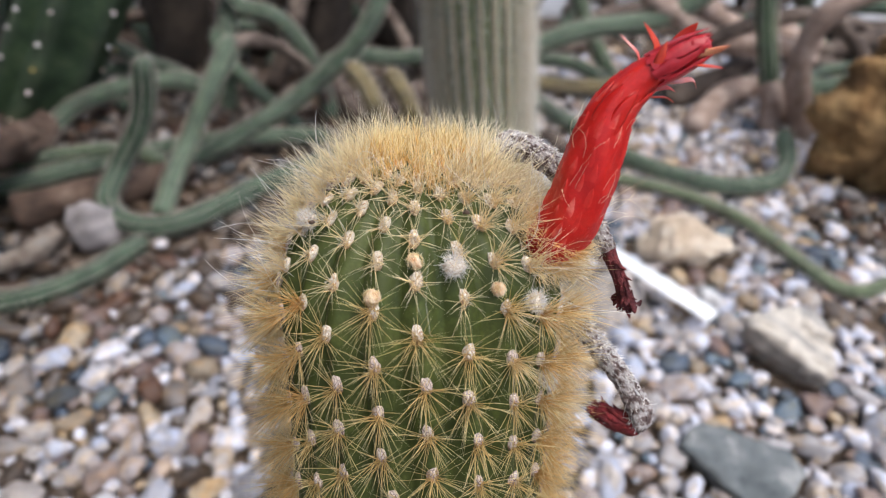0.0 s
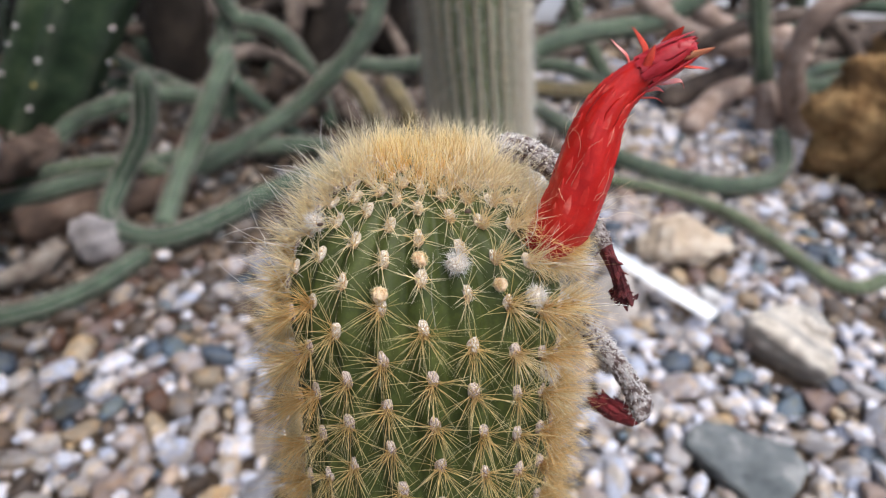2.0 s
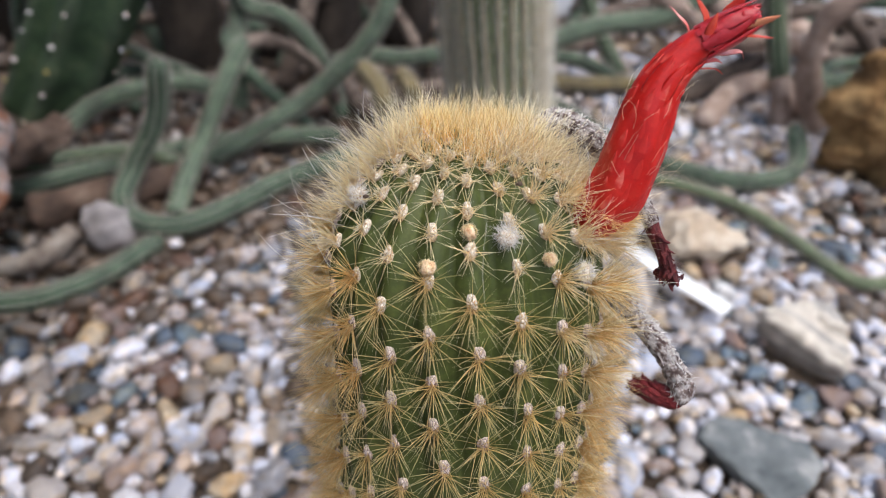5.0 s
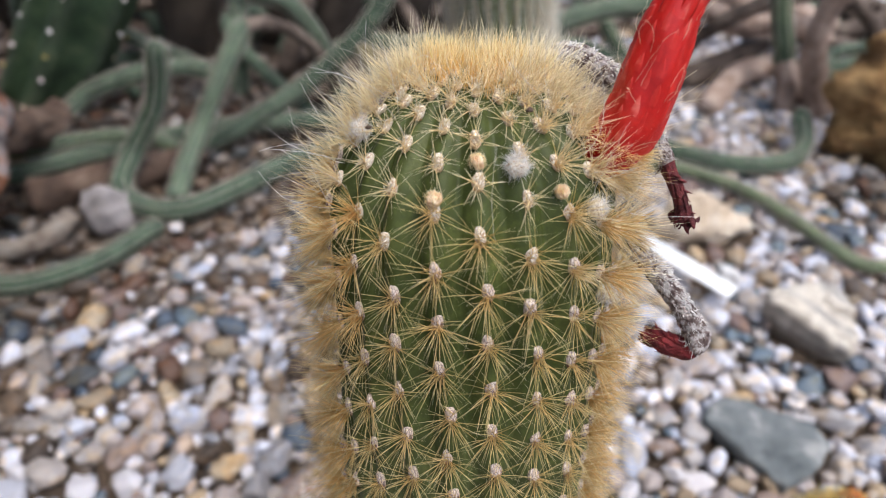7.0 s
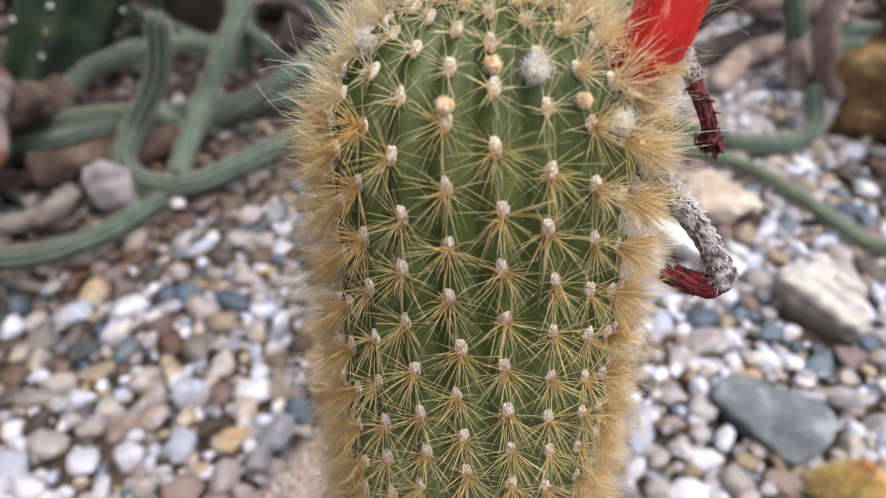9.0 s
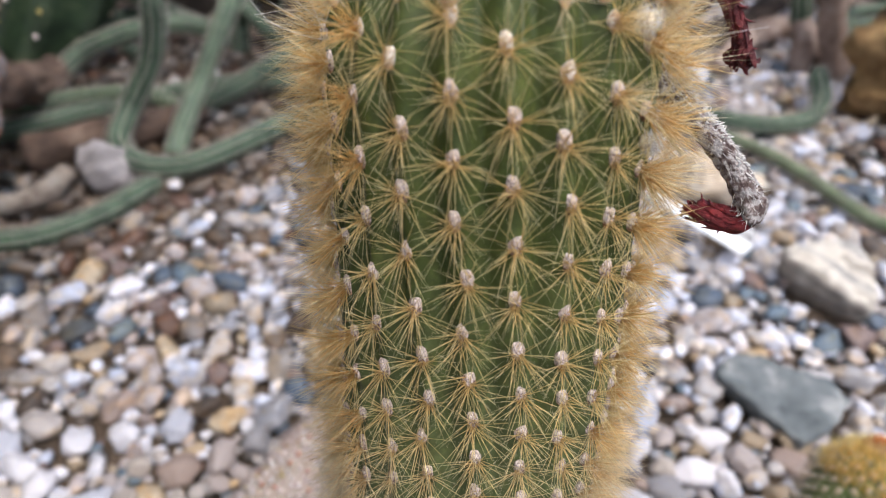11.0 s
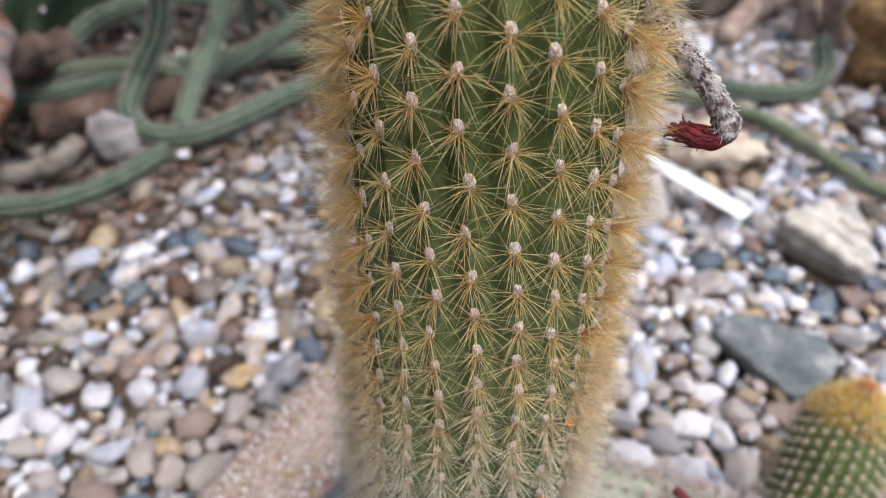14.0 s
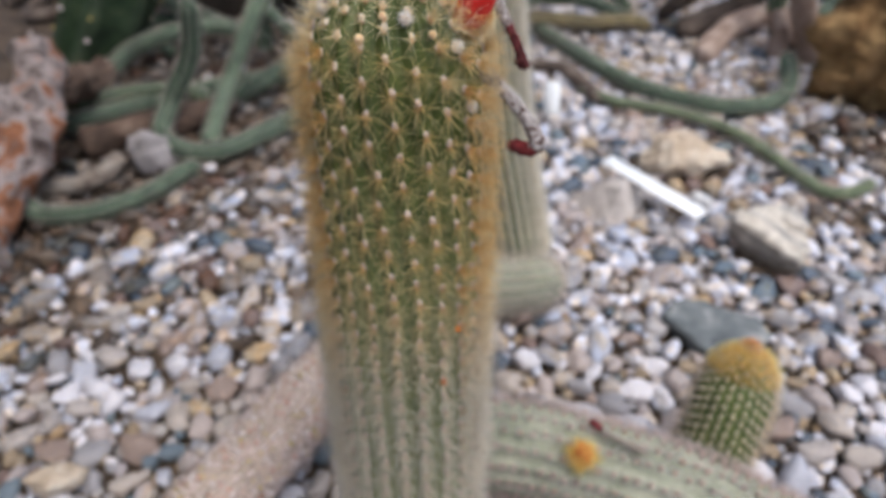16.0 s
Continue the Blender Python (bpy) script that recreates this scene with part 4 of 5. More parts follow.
    ends = (((0.0405, 0.1262, 0.4945), (0.0398, 0.1264, 0.4992), (0.0372, 0.1267, 0.5018), (0.0353, 0.1268, 0.5036), 0.0007), ((0.0428, 0.1255, 0.4965), (0.0430, 0.1258, 0.501), (0.0416, 0.1264, 0.5035), (0.0397, 0.1268, 0.5058), 0.0007),
            ((0.0415, 0.1232, 0.4945), (0.0425, 0.1222, 0.498), (0.0430, 0.1222, 0.501), (0.0436, 0.1224, 0.5035), 0.0012), ((0.0462, 0.127, 0.4995), (0.0482, 0.127, 0.5028), (0.0494, 0.1266, 0.5045), (0.0502, 0.1262, 0.5060), 0.0014),
            ((0.0497, 0.1222, 0.5005), (0.0520, 0.1213, 0.5018), (0.0538, 0.1208, 0.5026), (0.0552, 0.1205, 0.5034), 0.0009), ((0.0495, 0.1222, 0.4990), (0.0515, 0.1213, 0.4992), (0.0533, 0.1207, 0.4992), (0.0550, 0.1203, 0.4990), 0.0012),
            ((0.0455, 0.1255, 0.494), (0.0492, 0.1258, 0.4942), (0.0518, 0.1258, 0.4944), (0.0528, 0.1256, 0.4928), 0.0013), ((0.0425, 0.1262, 0.4918), (0.0455, 0.1268, 0.4922), (0.0477, 0.127, 0.4922), (0.0492, 0.127, 0.4914), 0.0010),
            ((0.041, 0.124, 0.4915), (0.0435, 0.1234, 0.4917), (0.046, 0.1229, 0.4918), (0.0478, 0.1226, 0.4908), 0.0012))
    tints = {4: TAN_PETAL, 6: PINK_PETAL, 0: PINK_PETAL}
    for k, (q0, q1, q2, q3, w) in enumerate(ends):
        face = unit(np.array(q1) - get(p, 0.85))
        pv, pt, pq = blade([q0, q1, q2, q3], w, 0.00018, face, 8, 14)
        piece("petal", build_mesh("petal", pv, pt, pq, tints.get(k, CORAL)), root, "pointed coral-red outer petal curling outwards")
    # stamens in the mouth
    m = 40
    c = needles(end + rng.normal(0, 0.0009, (m, 3)), tt + rng.normal(0, 0.25, (m, 3)), rng.uniform(0.001, 0.0028, m), 0.0002, rng.normal(0, 0.3, (m, 3)), np.zeros(m), rng)
    piece("stamens", build_mesh("stamens", c[0], c[1], c[2], DRIED), root, "dark stamens in the flower mouth", "stuff")
    m = 64
    x = rng.uniform(0.0, 0.75, m) ** 1.5
    ang = rng.uniform(0, 6.283, m)
    pc, tc, nc, bc = (np.stack([np.interp(x, u, arr[:, k]) for k in range(3)], 1) for arr in (p, tang, nrm, bi))
    o = np.cos(ang)[:, None] * nc + np.sin(ang)[:, None] * bc
    way = unit(0.55 * o + 0.9 * tc + rng.normal(0, 0.3, (m, 3)))
    c = merged(curled_hairs(pc + o * np.interp(x, u, rad)[:, None], way, rng.uniform(0.007, 0.018, m) * (1.15 - x), unit(rng.normal(size=(m, 3))) * rng.uniform(0.2, 0.7, m)[:, None], 0.000048, rng, 0.3))
    piece("hairs", build_mesh("hairs", c[0], c[1], c[2], BLOND, c[3]), root, "fine pale curling hairs", "stuff")
    # golden spines that hide the foot of the tube
    m = 1500
    x = rng.uniform(0.0, 0.2, m) ** 1.0
    ang = rng.uniform(0, 6.283, m)
    pc, tc, nc, bc = (np.stack([np.interp(x, u, arr[:, k]) for k in range(3)], 1) for arr in (p, tang, nrm, bi))
    o = np.cos(ang)[:, None] * nc + np.sin(ang)[:, None] * bc
    c = needles(pc + o * (np.interp(x, u, rad) + rng.uniform(-0.0002, 0.0022, m) * (1 - x / 0.24))[:, None], o * 0.75 + 0.55 * tc + rng.normal(0, 0.32, (m, 3)), rng.uniform(0.004, 0.0095, m) * (1.1 - 2.6 * x), 0.000075, unit(rng.normal(size=(m, 3))) * 0.25,
                rng.uniform(0, 0.5, m), rng)
    piece("collar", build_mesh("collar", c[0], c[1], c[2], CROWN_GOLD, c[3]), root, "golden spines round the foot of the flower", "stuff")


red_flower()


def withered_flower(points, r0, r1, label, seed, limp, tip_way, petal=None):
    """A dried flower: a woolly shrivelled tube that ends in crumpled crimson petals."""
    petal = petal or DRIED
    rng = np.random.default_rng(seed)
    root = thing("withered_flower", points[0], label, "dried flower")
    p, s = curve_points(points, 0.0007)
    u = s / s[-1]
    tang, nrm, bi = frames_along(p)
    rad = np.interp(u, [0, 0.06, 0.4, limp, 1], [r0 * 0.6, r0, r0 * 0.86, r1, r1 * 0.9])
    ang = np.linspace(0, 2 * np.pi, 28, endpoint=False)
    shape = 1 + 0.16 * np.sin(3 * ang[None] + s[:, None] * 620) * (u[:, None] > limp * 0.9) + 0.13 * np.sin(4 * ang[None] + s[:, None] * 520) * np.sin(s[:, None] * 900 + 2 * ang[None]) + 0.08 * np.sin(9 * ang[None] - s[:, None] * 300)
    v, t, q = sweep(p, rad, nrm, bi, 28, shape)
    cut = int(limp * len(p))
    tube = sweep(p[:cut], rad[:cut], nrm[:cut], bi[:cut], 28, shape[:cut])
    piece("tube", build_mesh("tube", *tube, DRY_TUBE), root, "shrivelled grey-brown woolly tube")
    for k in range(13):
        a0 = 2 * np.pi * k / 13 + rng.normal(0, 0.15)
        along = np.linspace(limp - 0.02, rng.uniform(0.93, 1.0), 5)
        line_ = []
        for w, x in enumerate(along):
            cen, nn, bb = (np.array([np.interp(x, u, arr[:, j]) for j in range(3)]) for arr in (p, nrm, bi))
            line_.append(cen + (np.cos(a0 + 0.2 * w) * nn + np.sin(a0 + 0.2 * w) * bb) * r1 * (0.72 + 0.09 * w + rng.normal(0, 0.05)))
        pv, pt, pq = blade([tuple(x) for x in line_], r1 * rng.uniform(0.26, 0.42), 0.0002, line_[2] - p[int(along[2] * (len(p) - 1))], 8, 12)
        piece("petal", build_mesh("petal", pv, pt, pq, petal), root, "crumpled dark crimson petal")
    neck = sweep(p[cut - 1:], rad[cut - 1:] * np.interp(u[cut - 1:], [limp, 0.9, 1], [0.95, 0.8, 0.95]), nrm[cut - 1:], bi[cut - 1:], 28, shape[cut - 1:])
    piece("neck", build_mesh("neck", *neck, petal), root, "dried dark crimson neck")
    m = 1500
    x = rng.uniform(0.0, 1.0, m) ** 2.0 * limp
    a = rng.uniform(0, 6.283, m)
    pc, tc, nc, bc = (np.stack([np.interp(x, u, arr[:, k]) for k in range(3)], 1) for arr in (p, tang, nrm, bi))
    o = np.cos(a)[:, None] * nc + np.sin(a)[:, None] * bc
    up = o[:, 2] > -0.2
    lens = np.where(up, rng.uniform(0.0005, 0.0014, m), rng.uniform(0.0002, 0.0004, m)) * np.where(rng.random(m) < 0.03, 3.0, 1.0)
    c = needles(pc + o * np.interp(x, u, rad)[:, None] * 0.95, 0.45 * o + 1.1 * tc + rng.normal(0, 0.35, (m, 3)), lens * 1.4, 0.00008, unit(rng.normal(size=(m, 3))) * 0.8, np.ones(m), rng)
    piece("wool", build_mesh("wool", c[0], c[1], c[2], WHITE_WOOL, c[3]), root, "white woolly hairs on the dried tube", "stuff")
    k_ = rng.uniform(0, 1, (900, 2))  # a white felt on the upper side, which also paints in light from above
    x = k_[:, 0] ** 1.4 * limp * 0.85
    a = 6.283 * k_[:, 1]
    pc, tc, nc, bc = (np.stack([np.interp(x, u, arr[:, k]) for k in range(3)], 1) for arr in (p, tang, nrm, bi))
    o = np.cos(a)[:, None] * nc + np.sin(a)[:, None] * bc
    keep = o[:, 2] > 0.25 + 0.5 * x
    n_k = int(keep.sum())
    c = needles((pc + o * np.interp(x, u, rad)[:, None])[keep], (0.5 * o + 0.9 * tc)[keep] + rng.normal(0, 0.6, (n_k, 3)), rng.uniform(0.0007, 0.0016, n_k), 0.00026, unit(rng.normal(size=(n_k, 3))) * 0.8, np.ones(n_k), rng)
    piece("felt", build_mesh("felt", c[0], c[1], c[2], WHITE_WOOL, c[3]), root, "white felt along the upper side, whitened for the light on top", "stuff")
    end = p[-1]
    tw = unit(np.array(tip_way, float))
    for k in range(26):  # frayed, curling ends
        o = unit(np.cross(tw, rng.normal(size=3)))
        b0 = end - tw * rng.uniform(0.0012, 0.0035) + o * r1 * rng.uniform(0.5, 0.85)
        flare = rng.uniform(-0.0008, 0.0009) if limp > 0.755 else rng.uniform(-0.0004, 0.0022)
        tip = b0 + tw * rng.uniform(0.0024, 0.0054) + o * flare
        curl = tip + o * rng.uniform(-0.0006, 0.0013) + tw * rng.uniform(-0.0008, 0.001) + rng.normal(0, 0.0005, 3)
        mid = (b0 + tip) / 2 + rng.normal(0, 0.0006, 3) - o * 0.0003
        pv, pt, pq = blade([b0, mid, tip, curl], rng.uniform(0.0007, 0.0016), 0.00022, o, 8, 10)
        piece("petal", build_mesh("petal", pv, pt, pq, petal), root, "crumpled dark crimson petal")
    for k in range(34):  # small dried scales that curl off the neck
        x = rng.uniform(limp * 0.98, 0.97)
        cen, tt = (np.array([np.interp(x, u, arr[:, j]) for j in range(3)]) for arr in (p, tang))
        o = unit(np.cross(tt, rng.normal(size=3)))
        b0 = cen + o * r1 * 0.72
        away = rng.uniform(0.0006, 0.0026) if k % 3 == 0 else rng.uniform(0.0002, 0.0008)
        pv, pt, pq = blade([b0, b0 + tt * 0.0013 + o * away * 0.35, b0 + tt * rng.uniform(0.0012, 0.0026) + o * away], rng.uniform(0.0004, 0.0008), 0.0002, o, 6, 6)
        piece("scale", build_mesh("scale", pv, pt, pq, petal), root)


withered_flower([(0.0135, 0.143, 0.4675), (0.0175, 0.1442, 0.4700), (0.024, 0.1428, 0.4685), (0.0305, 0.1395, 0.4645), (0.0372, 0.1335, 0.4575), (0.0420, 0.128, 0.4495), (0.046, 0.1243, 0.4415), (0.0476, 0.1232, 0.437)],
                0.0034, 0.0018, "withered flower with a grey woolly tube and drooping dark crimson tip", 21, 0.75, (0.12, -0.2, -0.9), DRIED_DARK)
withered_flower([(0.0285, 0.1275, 0.4335), (0.0325, 0.127, 0.4305), (0.0372, 0.1257, 0.4265), (0.0455, 0.1210, 0.4185), (0.0525, 0.1155, 0.4100), (0.0545, 0.1120, 0.4050), (0.0522, 0.1125, 0.4020), (0.0480, 0.1155, 0.4012), (0.0455, 0.118, 0.4006)],
                0.0031, 0.0031, "withered flower with a hooked grey woolly tube and crimson petals", 33, 0.81, (-0.78, 0.6, -0.1))

# ---- thick stems of the same plant, lying and rising behind the main one ----
ribbed_stem("lying_cactus_stem", [(-0.27, 0.02, 0.026), (-0.228, 0.075, 0.048), (-0.192, 0.118, 0.066), (-0.167, 0.148, 0.077), (-0.138, 0.192, 0.085), (-0.116, 0.231, 0.086), (-0.09, 0.285, 0.07), (-0.05, 0.345, 0.05), (0.0, 0.40, 0.036)], 0.030, 30,
            SKIN_FADED, PINK_SPINES, "thick cactus stem arching low over gravel, covered in pinkish white spines", tip_len=0.04, step=0.004, depth=0.05, gap=0.005, per=8, spine=0.0085, lay=0.45, width=0.00016, seed=2, dot=0.00165, dot_mat=DOTS, jitter=0.2)
ribbed_stem("arching_cactus_stem", [(-0.03, 0.165, 0.03), (0.01, 0.172, 0.075), (0.05, 0.168, 0.096), (0.10, 0.155, 0.10), (0.17, 0.135, 0.092), (0.24, 0.112, 0.07), (0.31, 0.085, 0.042), (0.36, 0.06, 0.03)], 0.036, 18,
            SKIN_ASH, PINK_SPINES, "arching pale green cactus stem with rows of whitish spines", tip_len=0.04, step=0.004, depth=0.08, gap=0.0085, per=28, spine=0.0115, lay=0.58, width=0.00017, seed=3, dot=0.0012, dot_mat=DOTS_RUST, crest=0.1, jitter=0.06)
ribbed_stem("back_column_cactus", [(0.078, 0.475, 0.045), (0.068, 0.49, 0.10), (0.05, 0.50, 0.20), (0.034, 0.50, 0.34), (0.024, 0.50, 0.46), (0.02, 0.50, 0.55)], 0.036, 24,
            SKIN_PALE, CREAM_SPINES, "tall upright pale green column cactus with rows of short white spines", tip_len=0.04, step=0.004, depth=0.02, gap=0.005, per=32, spine=0.013, lay=0.3, width=0.00017, seed=4, dot=0.0009, dot_mat=DOTS, crest=0.08, foot=1.0)
ribbed_stem("bent_cactus_base", [(0.0, 0.422, 0.03), (0.03, 0.430, 0.032), (0.07, 0.434, 0.031), (0.105, 0.441, 0.031), (0.125, 0.452, 0.032)], 0.037, 22,
            SKIN_ASH, WHITE_SPINES, "bent lying base of the tall column cactus, pale and spiny", tip_len=0.04, step=0.004, depth=0.03, gap=0.0065, per=26, spine=0.0125, lay=0.4, width=0.00015, seed=5, dot=0.001, dot_mat=DOTS, crest=0.1)


def young_cactus():
    root = ribbed_stem("young_cactus", [(0.196, 0.150, -0.005), (0.212, 0.170, 0.045), (0.2255, 0.188, 0.09), (0.2385, 0.208, 0.135), (0.243, 0.217, 0.157)], 0.0292, 26,
                       SKIN_YOUNG, FUZZ, "short stout young cactus with yellow-tipped crown beside the arching stem", "cactus", tip_len=0.045, step=0.003, depth=0.05, gap=0.0082, per=22, spine=0.009, lay=0.55, width=0.00011, age=0.85, seed=6, crest=0.12, foot=1.2)
    rng = np.random.default_rng(8)
    line = stem_line([(0.196, 0.150, -0.005), (0.212, 0.170, 0.045), (0.2255, 0.188, 0.09), (0.2385, 0.208, 0.135), (0.243, 0.217, 0.157)], 0.0292, 0.045, 0.003, foot=1.2)
    top = line[1][-1]
    m = 2200
    b, o, u, r = on_stem(line, top - 0.022 * rng.uniform(0, 1, m) ** 1.3, rng.uniform(0, 6.283, m))
    c = needles(b, o + 0.5 * line[3][-1] + rng.normal(0, 0.3, (m, 3)), rng.uniform(0.005, 0.0105, m), 0.0002, unit(rng.normal(size=(m, 3))) * 0.4, np.zeros(m), rng)
    piece("crown", build_mesh("crown", c[0], c[1], c[2], AMBER, c[3]), root, "amber tuft of young spines", "stuff")
    m = 420
    d = unit(rng.normal(size=(m, 3)) * 0.9 + np.array(line[3][-1]))
    c = needles(line[0][-1] + d * 0.004, d, rng.uniform(0.004, 0.009, m), 0.0002, rng.normal(0, 0.3, (m, 3)), np.zeros(m), rng)
    piece("tip", build_mesh("tip", c[0], c[1], c[2], ORANGE), root, "rust-orange growing tip", "stuff")
    s0 = np.arange(0.03, top - 0.006, 0.0082)
    chunks = []
    for i in range(26):
        bb, oo, uu, _ = on_stem(line, np.clip(s0 + 0.0041 * (i % 2), 0, top * 0.998), np.full(len(s0), 2 * np.pi * i / 26))
        for x in range(len(s0)):
            v2, t2 = ICO1
            chunks.append((v2 * 0.0013 + bb[x] + 0.0006 * oo[x], t2, None, None))
    c = merged(chunks)
    piece("areoles", build_mesh("areoles", c[0], c[1], None, WOOL_PALE), root, "pale yellow areoles", "stuff")


AMBER = spine_mat("amber_spines", [(0.0, (0.9, 0.55, 0.13)), (0.5, (0.97, 0.78, 0.28)), (1.0, (0.97, 0.9, 0.5))], [(0.0, (0.5, 0.4, 0.3)), (1.0, (0.7, 0.66, 0.6))])
young_cactus()


def tuft(at, way, radius, label):
    """An orange woolly bud on a stem."""
    rng = np.random.default_rng(int(1000 * (at[0] + 2)))
    root = thing("orange_bud", at, label, "bud")
    vv, tt = stone_shape(rng, ICO3, 4, 8, 0.12)
    piece("core", build_mesh("core", vv * radius * 0.6 + np.array(at), tt, None, ORANGE), root)
    m = 700
    d = unit(rng.normal(size=(m, 3)) + 0.8 * np.array(way))
    c = needles(np.array(at) + d * radius * 0.4, d, rng.uniform(0.4, 0.85, m) * radius, 0.00022, unit(rng.normal(size=(m, 3))) * 0.4, np.zeros(m), rng)
    piece("hairs", build_mesh("hairs", c[0], c[1], c[2], AMBER, c[3]), root, "rust-orange bristles", "stuff")


tuft((0.1035, 0.138, 0.134), (0, -0.6, 0.8), 0.015, "rust-orange woolly bud on the arching cactus stem")
twig = thing("twig", (0.113, 0.158, 0.142), "small curved dry twig with a reddish knob on cactus", "twig")
under(wood_stem("stalk", [(0.118, 0.154, 0.1425), (0.126, 0.148, 0.1425), (0.138, 0.1415, 0.1405), (0.150, 0.138, 0.137)], 0.0021, 0.0026, DRIFT, "", "", seed=3, step=0.002, sides=8), twig)
under(wood_stem("knob", [(0.112, 0.160, 0.144), (0.115, 0.157, 0.1435), (0.120, 0.152, 0.1425)], 0.0032, 0.0024, DRIED_DARK, "", "", seed=4, step=0.0015, sides=10), twig)

# ---- snaking stems over the bed ----
SNAKE = "snaking stems over the bed"


def snake(points, radius, skin=SKIN_GREY, seed=1, label="long grey-green snaking cactus stem lying over the gravel", ribs=8, **kw):
    return ribbed_stem("snaking_cactus_stem", points, radius * 0.92, ribs, skin, WHITE_SPINES, label, "cactus stem", SNAKE, **{**dict(tip_len=0.03, step=0.006, depth=0.2, gap=0.008, per=8, spine=0.0075, lay=0.45, width=0.0002, seed=seed), **kw})


snake([(-0.17, 1.0, 0.018), (-0.23, 0.95, 0.018), (-0.288, 0.895, 0.018), (-0.339, 0.825, 0.02), (-0.392, 0.775, 0.02), (-0.452, 0.773, 0.022), (-0.495, 0.802, 0.04), (-0.486, 0.852, 0.075), (-0.443, 0.868, 0.14), (-0.424, 0.868, 0.19), (-0.413, 0.862, 0.238)], 0.0170, SKIN_GREY, 31, "green snaking stem that loops on the gravel and rises upright", foot=1.22)
snake([(-0.426, 0.815, 0.012), (-0.42, 0.88, 0.045), (-0.405, 0.93, 0.08), (-0.368, 0.965, 0.152), (-0.342, 1.0, 0.2), (-0.33, 1.02, 0.215)], 0.0165, SKIN_SAGE, 32, "pale green stem leaning up out of the tangle")
snake([(-0.66, 0.64, 0.07), (-0.640, 0.618, 0.04), (-0.61, 0.605, 0.018), (-0.570, 0.602, 0.016), (-0.520, 0.614, 0.016), (-0.469, 0.656, 0.016), (-0.437, 0.715, 0.015), (-0.422, 0.748, 0.012)], 0.0155, SKIN_GREY, 33, "thin green stem curving low over the gravel")
snake([(-0.75, 0.84, 0.025), (-0.668, 0.878, 0.028), (-0.586, 0.93, 0.03), (-0.452, 1.012, 0.03), (-0.327, 1.046, 0.03), (-0.2, 1.06, 0.025)], 0.0175, SKIN_GREY, 34)
snake([(-0.76, 0.88, 0.05), (-0.68, 0.905, 0.05), (-0.602, 0.94, 0.05), (-0.523, 0.958, 0.045), (-0.46, 0.955, 0.02)], 0.014, SKIN_DARK, 35, "dark green snaking stem in the tangle")
snake([(-0.70, 0.92, 0.02), (-0.665, 0.955, 0.055), (-0.68, 1.03, 0.055), (-0.644, 1.07, 0.08), (-0.569, 1.10, 0.10), (-0.50, 1.13, 0.10), (-0.43, 1.15, 0.08)], 0.0175, SKIN_GREY, 36, "grey-green stem arching through the tangle")
snake([(-0.44, 0.99, 0.012), (-0.38, 1.02, 0.03), (-0.336, 1.045, 0.05), (-0.266, 1.10, 0.08), (-0.184, 1.125, 0.142), (-0.133, 1.14, 0.197), (-0.110, 1.16, 0.242), (-0.1, 1.18, 0.3), (-0.1, 1.2, 0.36)], 0.0185, SKIN_GREY, 37, "long dark grey-green stem rising diagonally through the tangle")
snake([(-0.40, 1.2, 0.34), (-0.395, 1.2, 0.27), (-0.372, 1.2, 0.218), (-0.316, 1.2, 0.203), (-0.277, 1.2, 0.166), (-0.249, 1.2, 0.112), (-0.233, 1.2, 0.057), (-0.215, 1.18, 0.0)], 0.0175, SKIN_GREY, 38, "grey-green stem bending down into the tangle")
snake([(-0.40, 1.13, 0.05), (-0.39, 1.15, 0.141), (-0.398, 1.2, 0.19), (-0.392, 1.25, 0.26), (-0.39, 1.28, 0.34)], 0.017, SKIN_GREY, 39, "grey-green upright stem in the tangle")
snake([(-0.74, 1.3, 0.13), (-0.670, 1.3, 0.105), (-0.625, 1.3, 0.08), (-0.563, 1.28, 0.066), (-0.503, 1.26, 0.045), (-0.44, 1.24, 0.02)], 0.0165, SKIN_GREY, 40)
snake([(-0.096, 1.06, 0.0), (-0.100, 1.03, 0.06), (-0.112, 1.01, 0.11), (-0.129, 1.03, 0.14), (-0.158, 1.05, 0.166)], 0.0185, SKIN_OLIVE, 41, "short olive-brown cactus stub in the tangle")
snake([(-0.044, 1.144, 0.0), (-0.056, 1.12, 0.05), (-0.072, 1.12, 0.09), (-0.098, 1.15, 0.12)], 0.018, SKIN_OLIVE, 42, "short olive-brown cactus stub in the tangle")
snake([(-0.26, 1.4, 0.04), (-0.178, 1.4, 0.056), (-0.1, 1.4, 0.051), (0.0, 1.4, 0.06), (0.1, 1.41, 0.05)], 0.02, SKIN_GREY, 43)
snake([(0.04, 1.6, 0.02), (0.086, 1.49, 0.02), (0.14, 1.375, 0.02), (0.222, 1.19, 0.02), (0.31, 1.02, 0.02), (0.392, 0.936, 0.02), (0.475, 0.899, 0.02), (0.546, 0.912, 0.021), (0.586, 0.952, 0.03), (0.592, 0.992, 0.058), (0.588, 1.0, 0.075)], 0.0168, SKIN_GREY, 44, "long green snaking stem with an upturned tip on the gravel")
snake([(0.23, 1.0, 0.012), (0.281, 0.936, 0.017), (0.361, 0.896, 0.018), (0.439, 0.832, 0.018), (0.478, 0.762, 0.017), (0.504, 0.693, 0.015), (0.526, 0.643, 0.016), (0.558, 0.633, 0.021), (0.588, 0.643, 0.032)], 0.0098, SKIN_MOSS, 45, "thin green stem crossing the gravel with a pale dry tip")
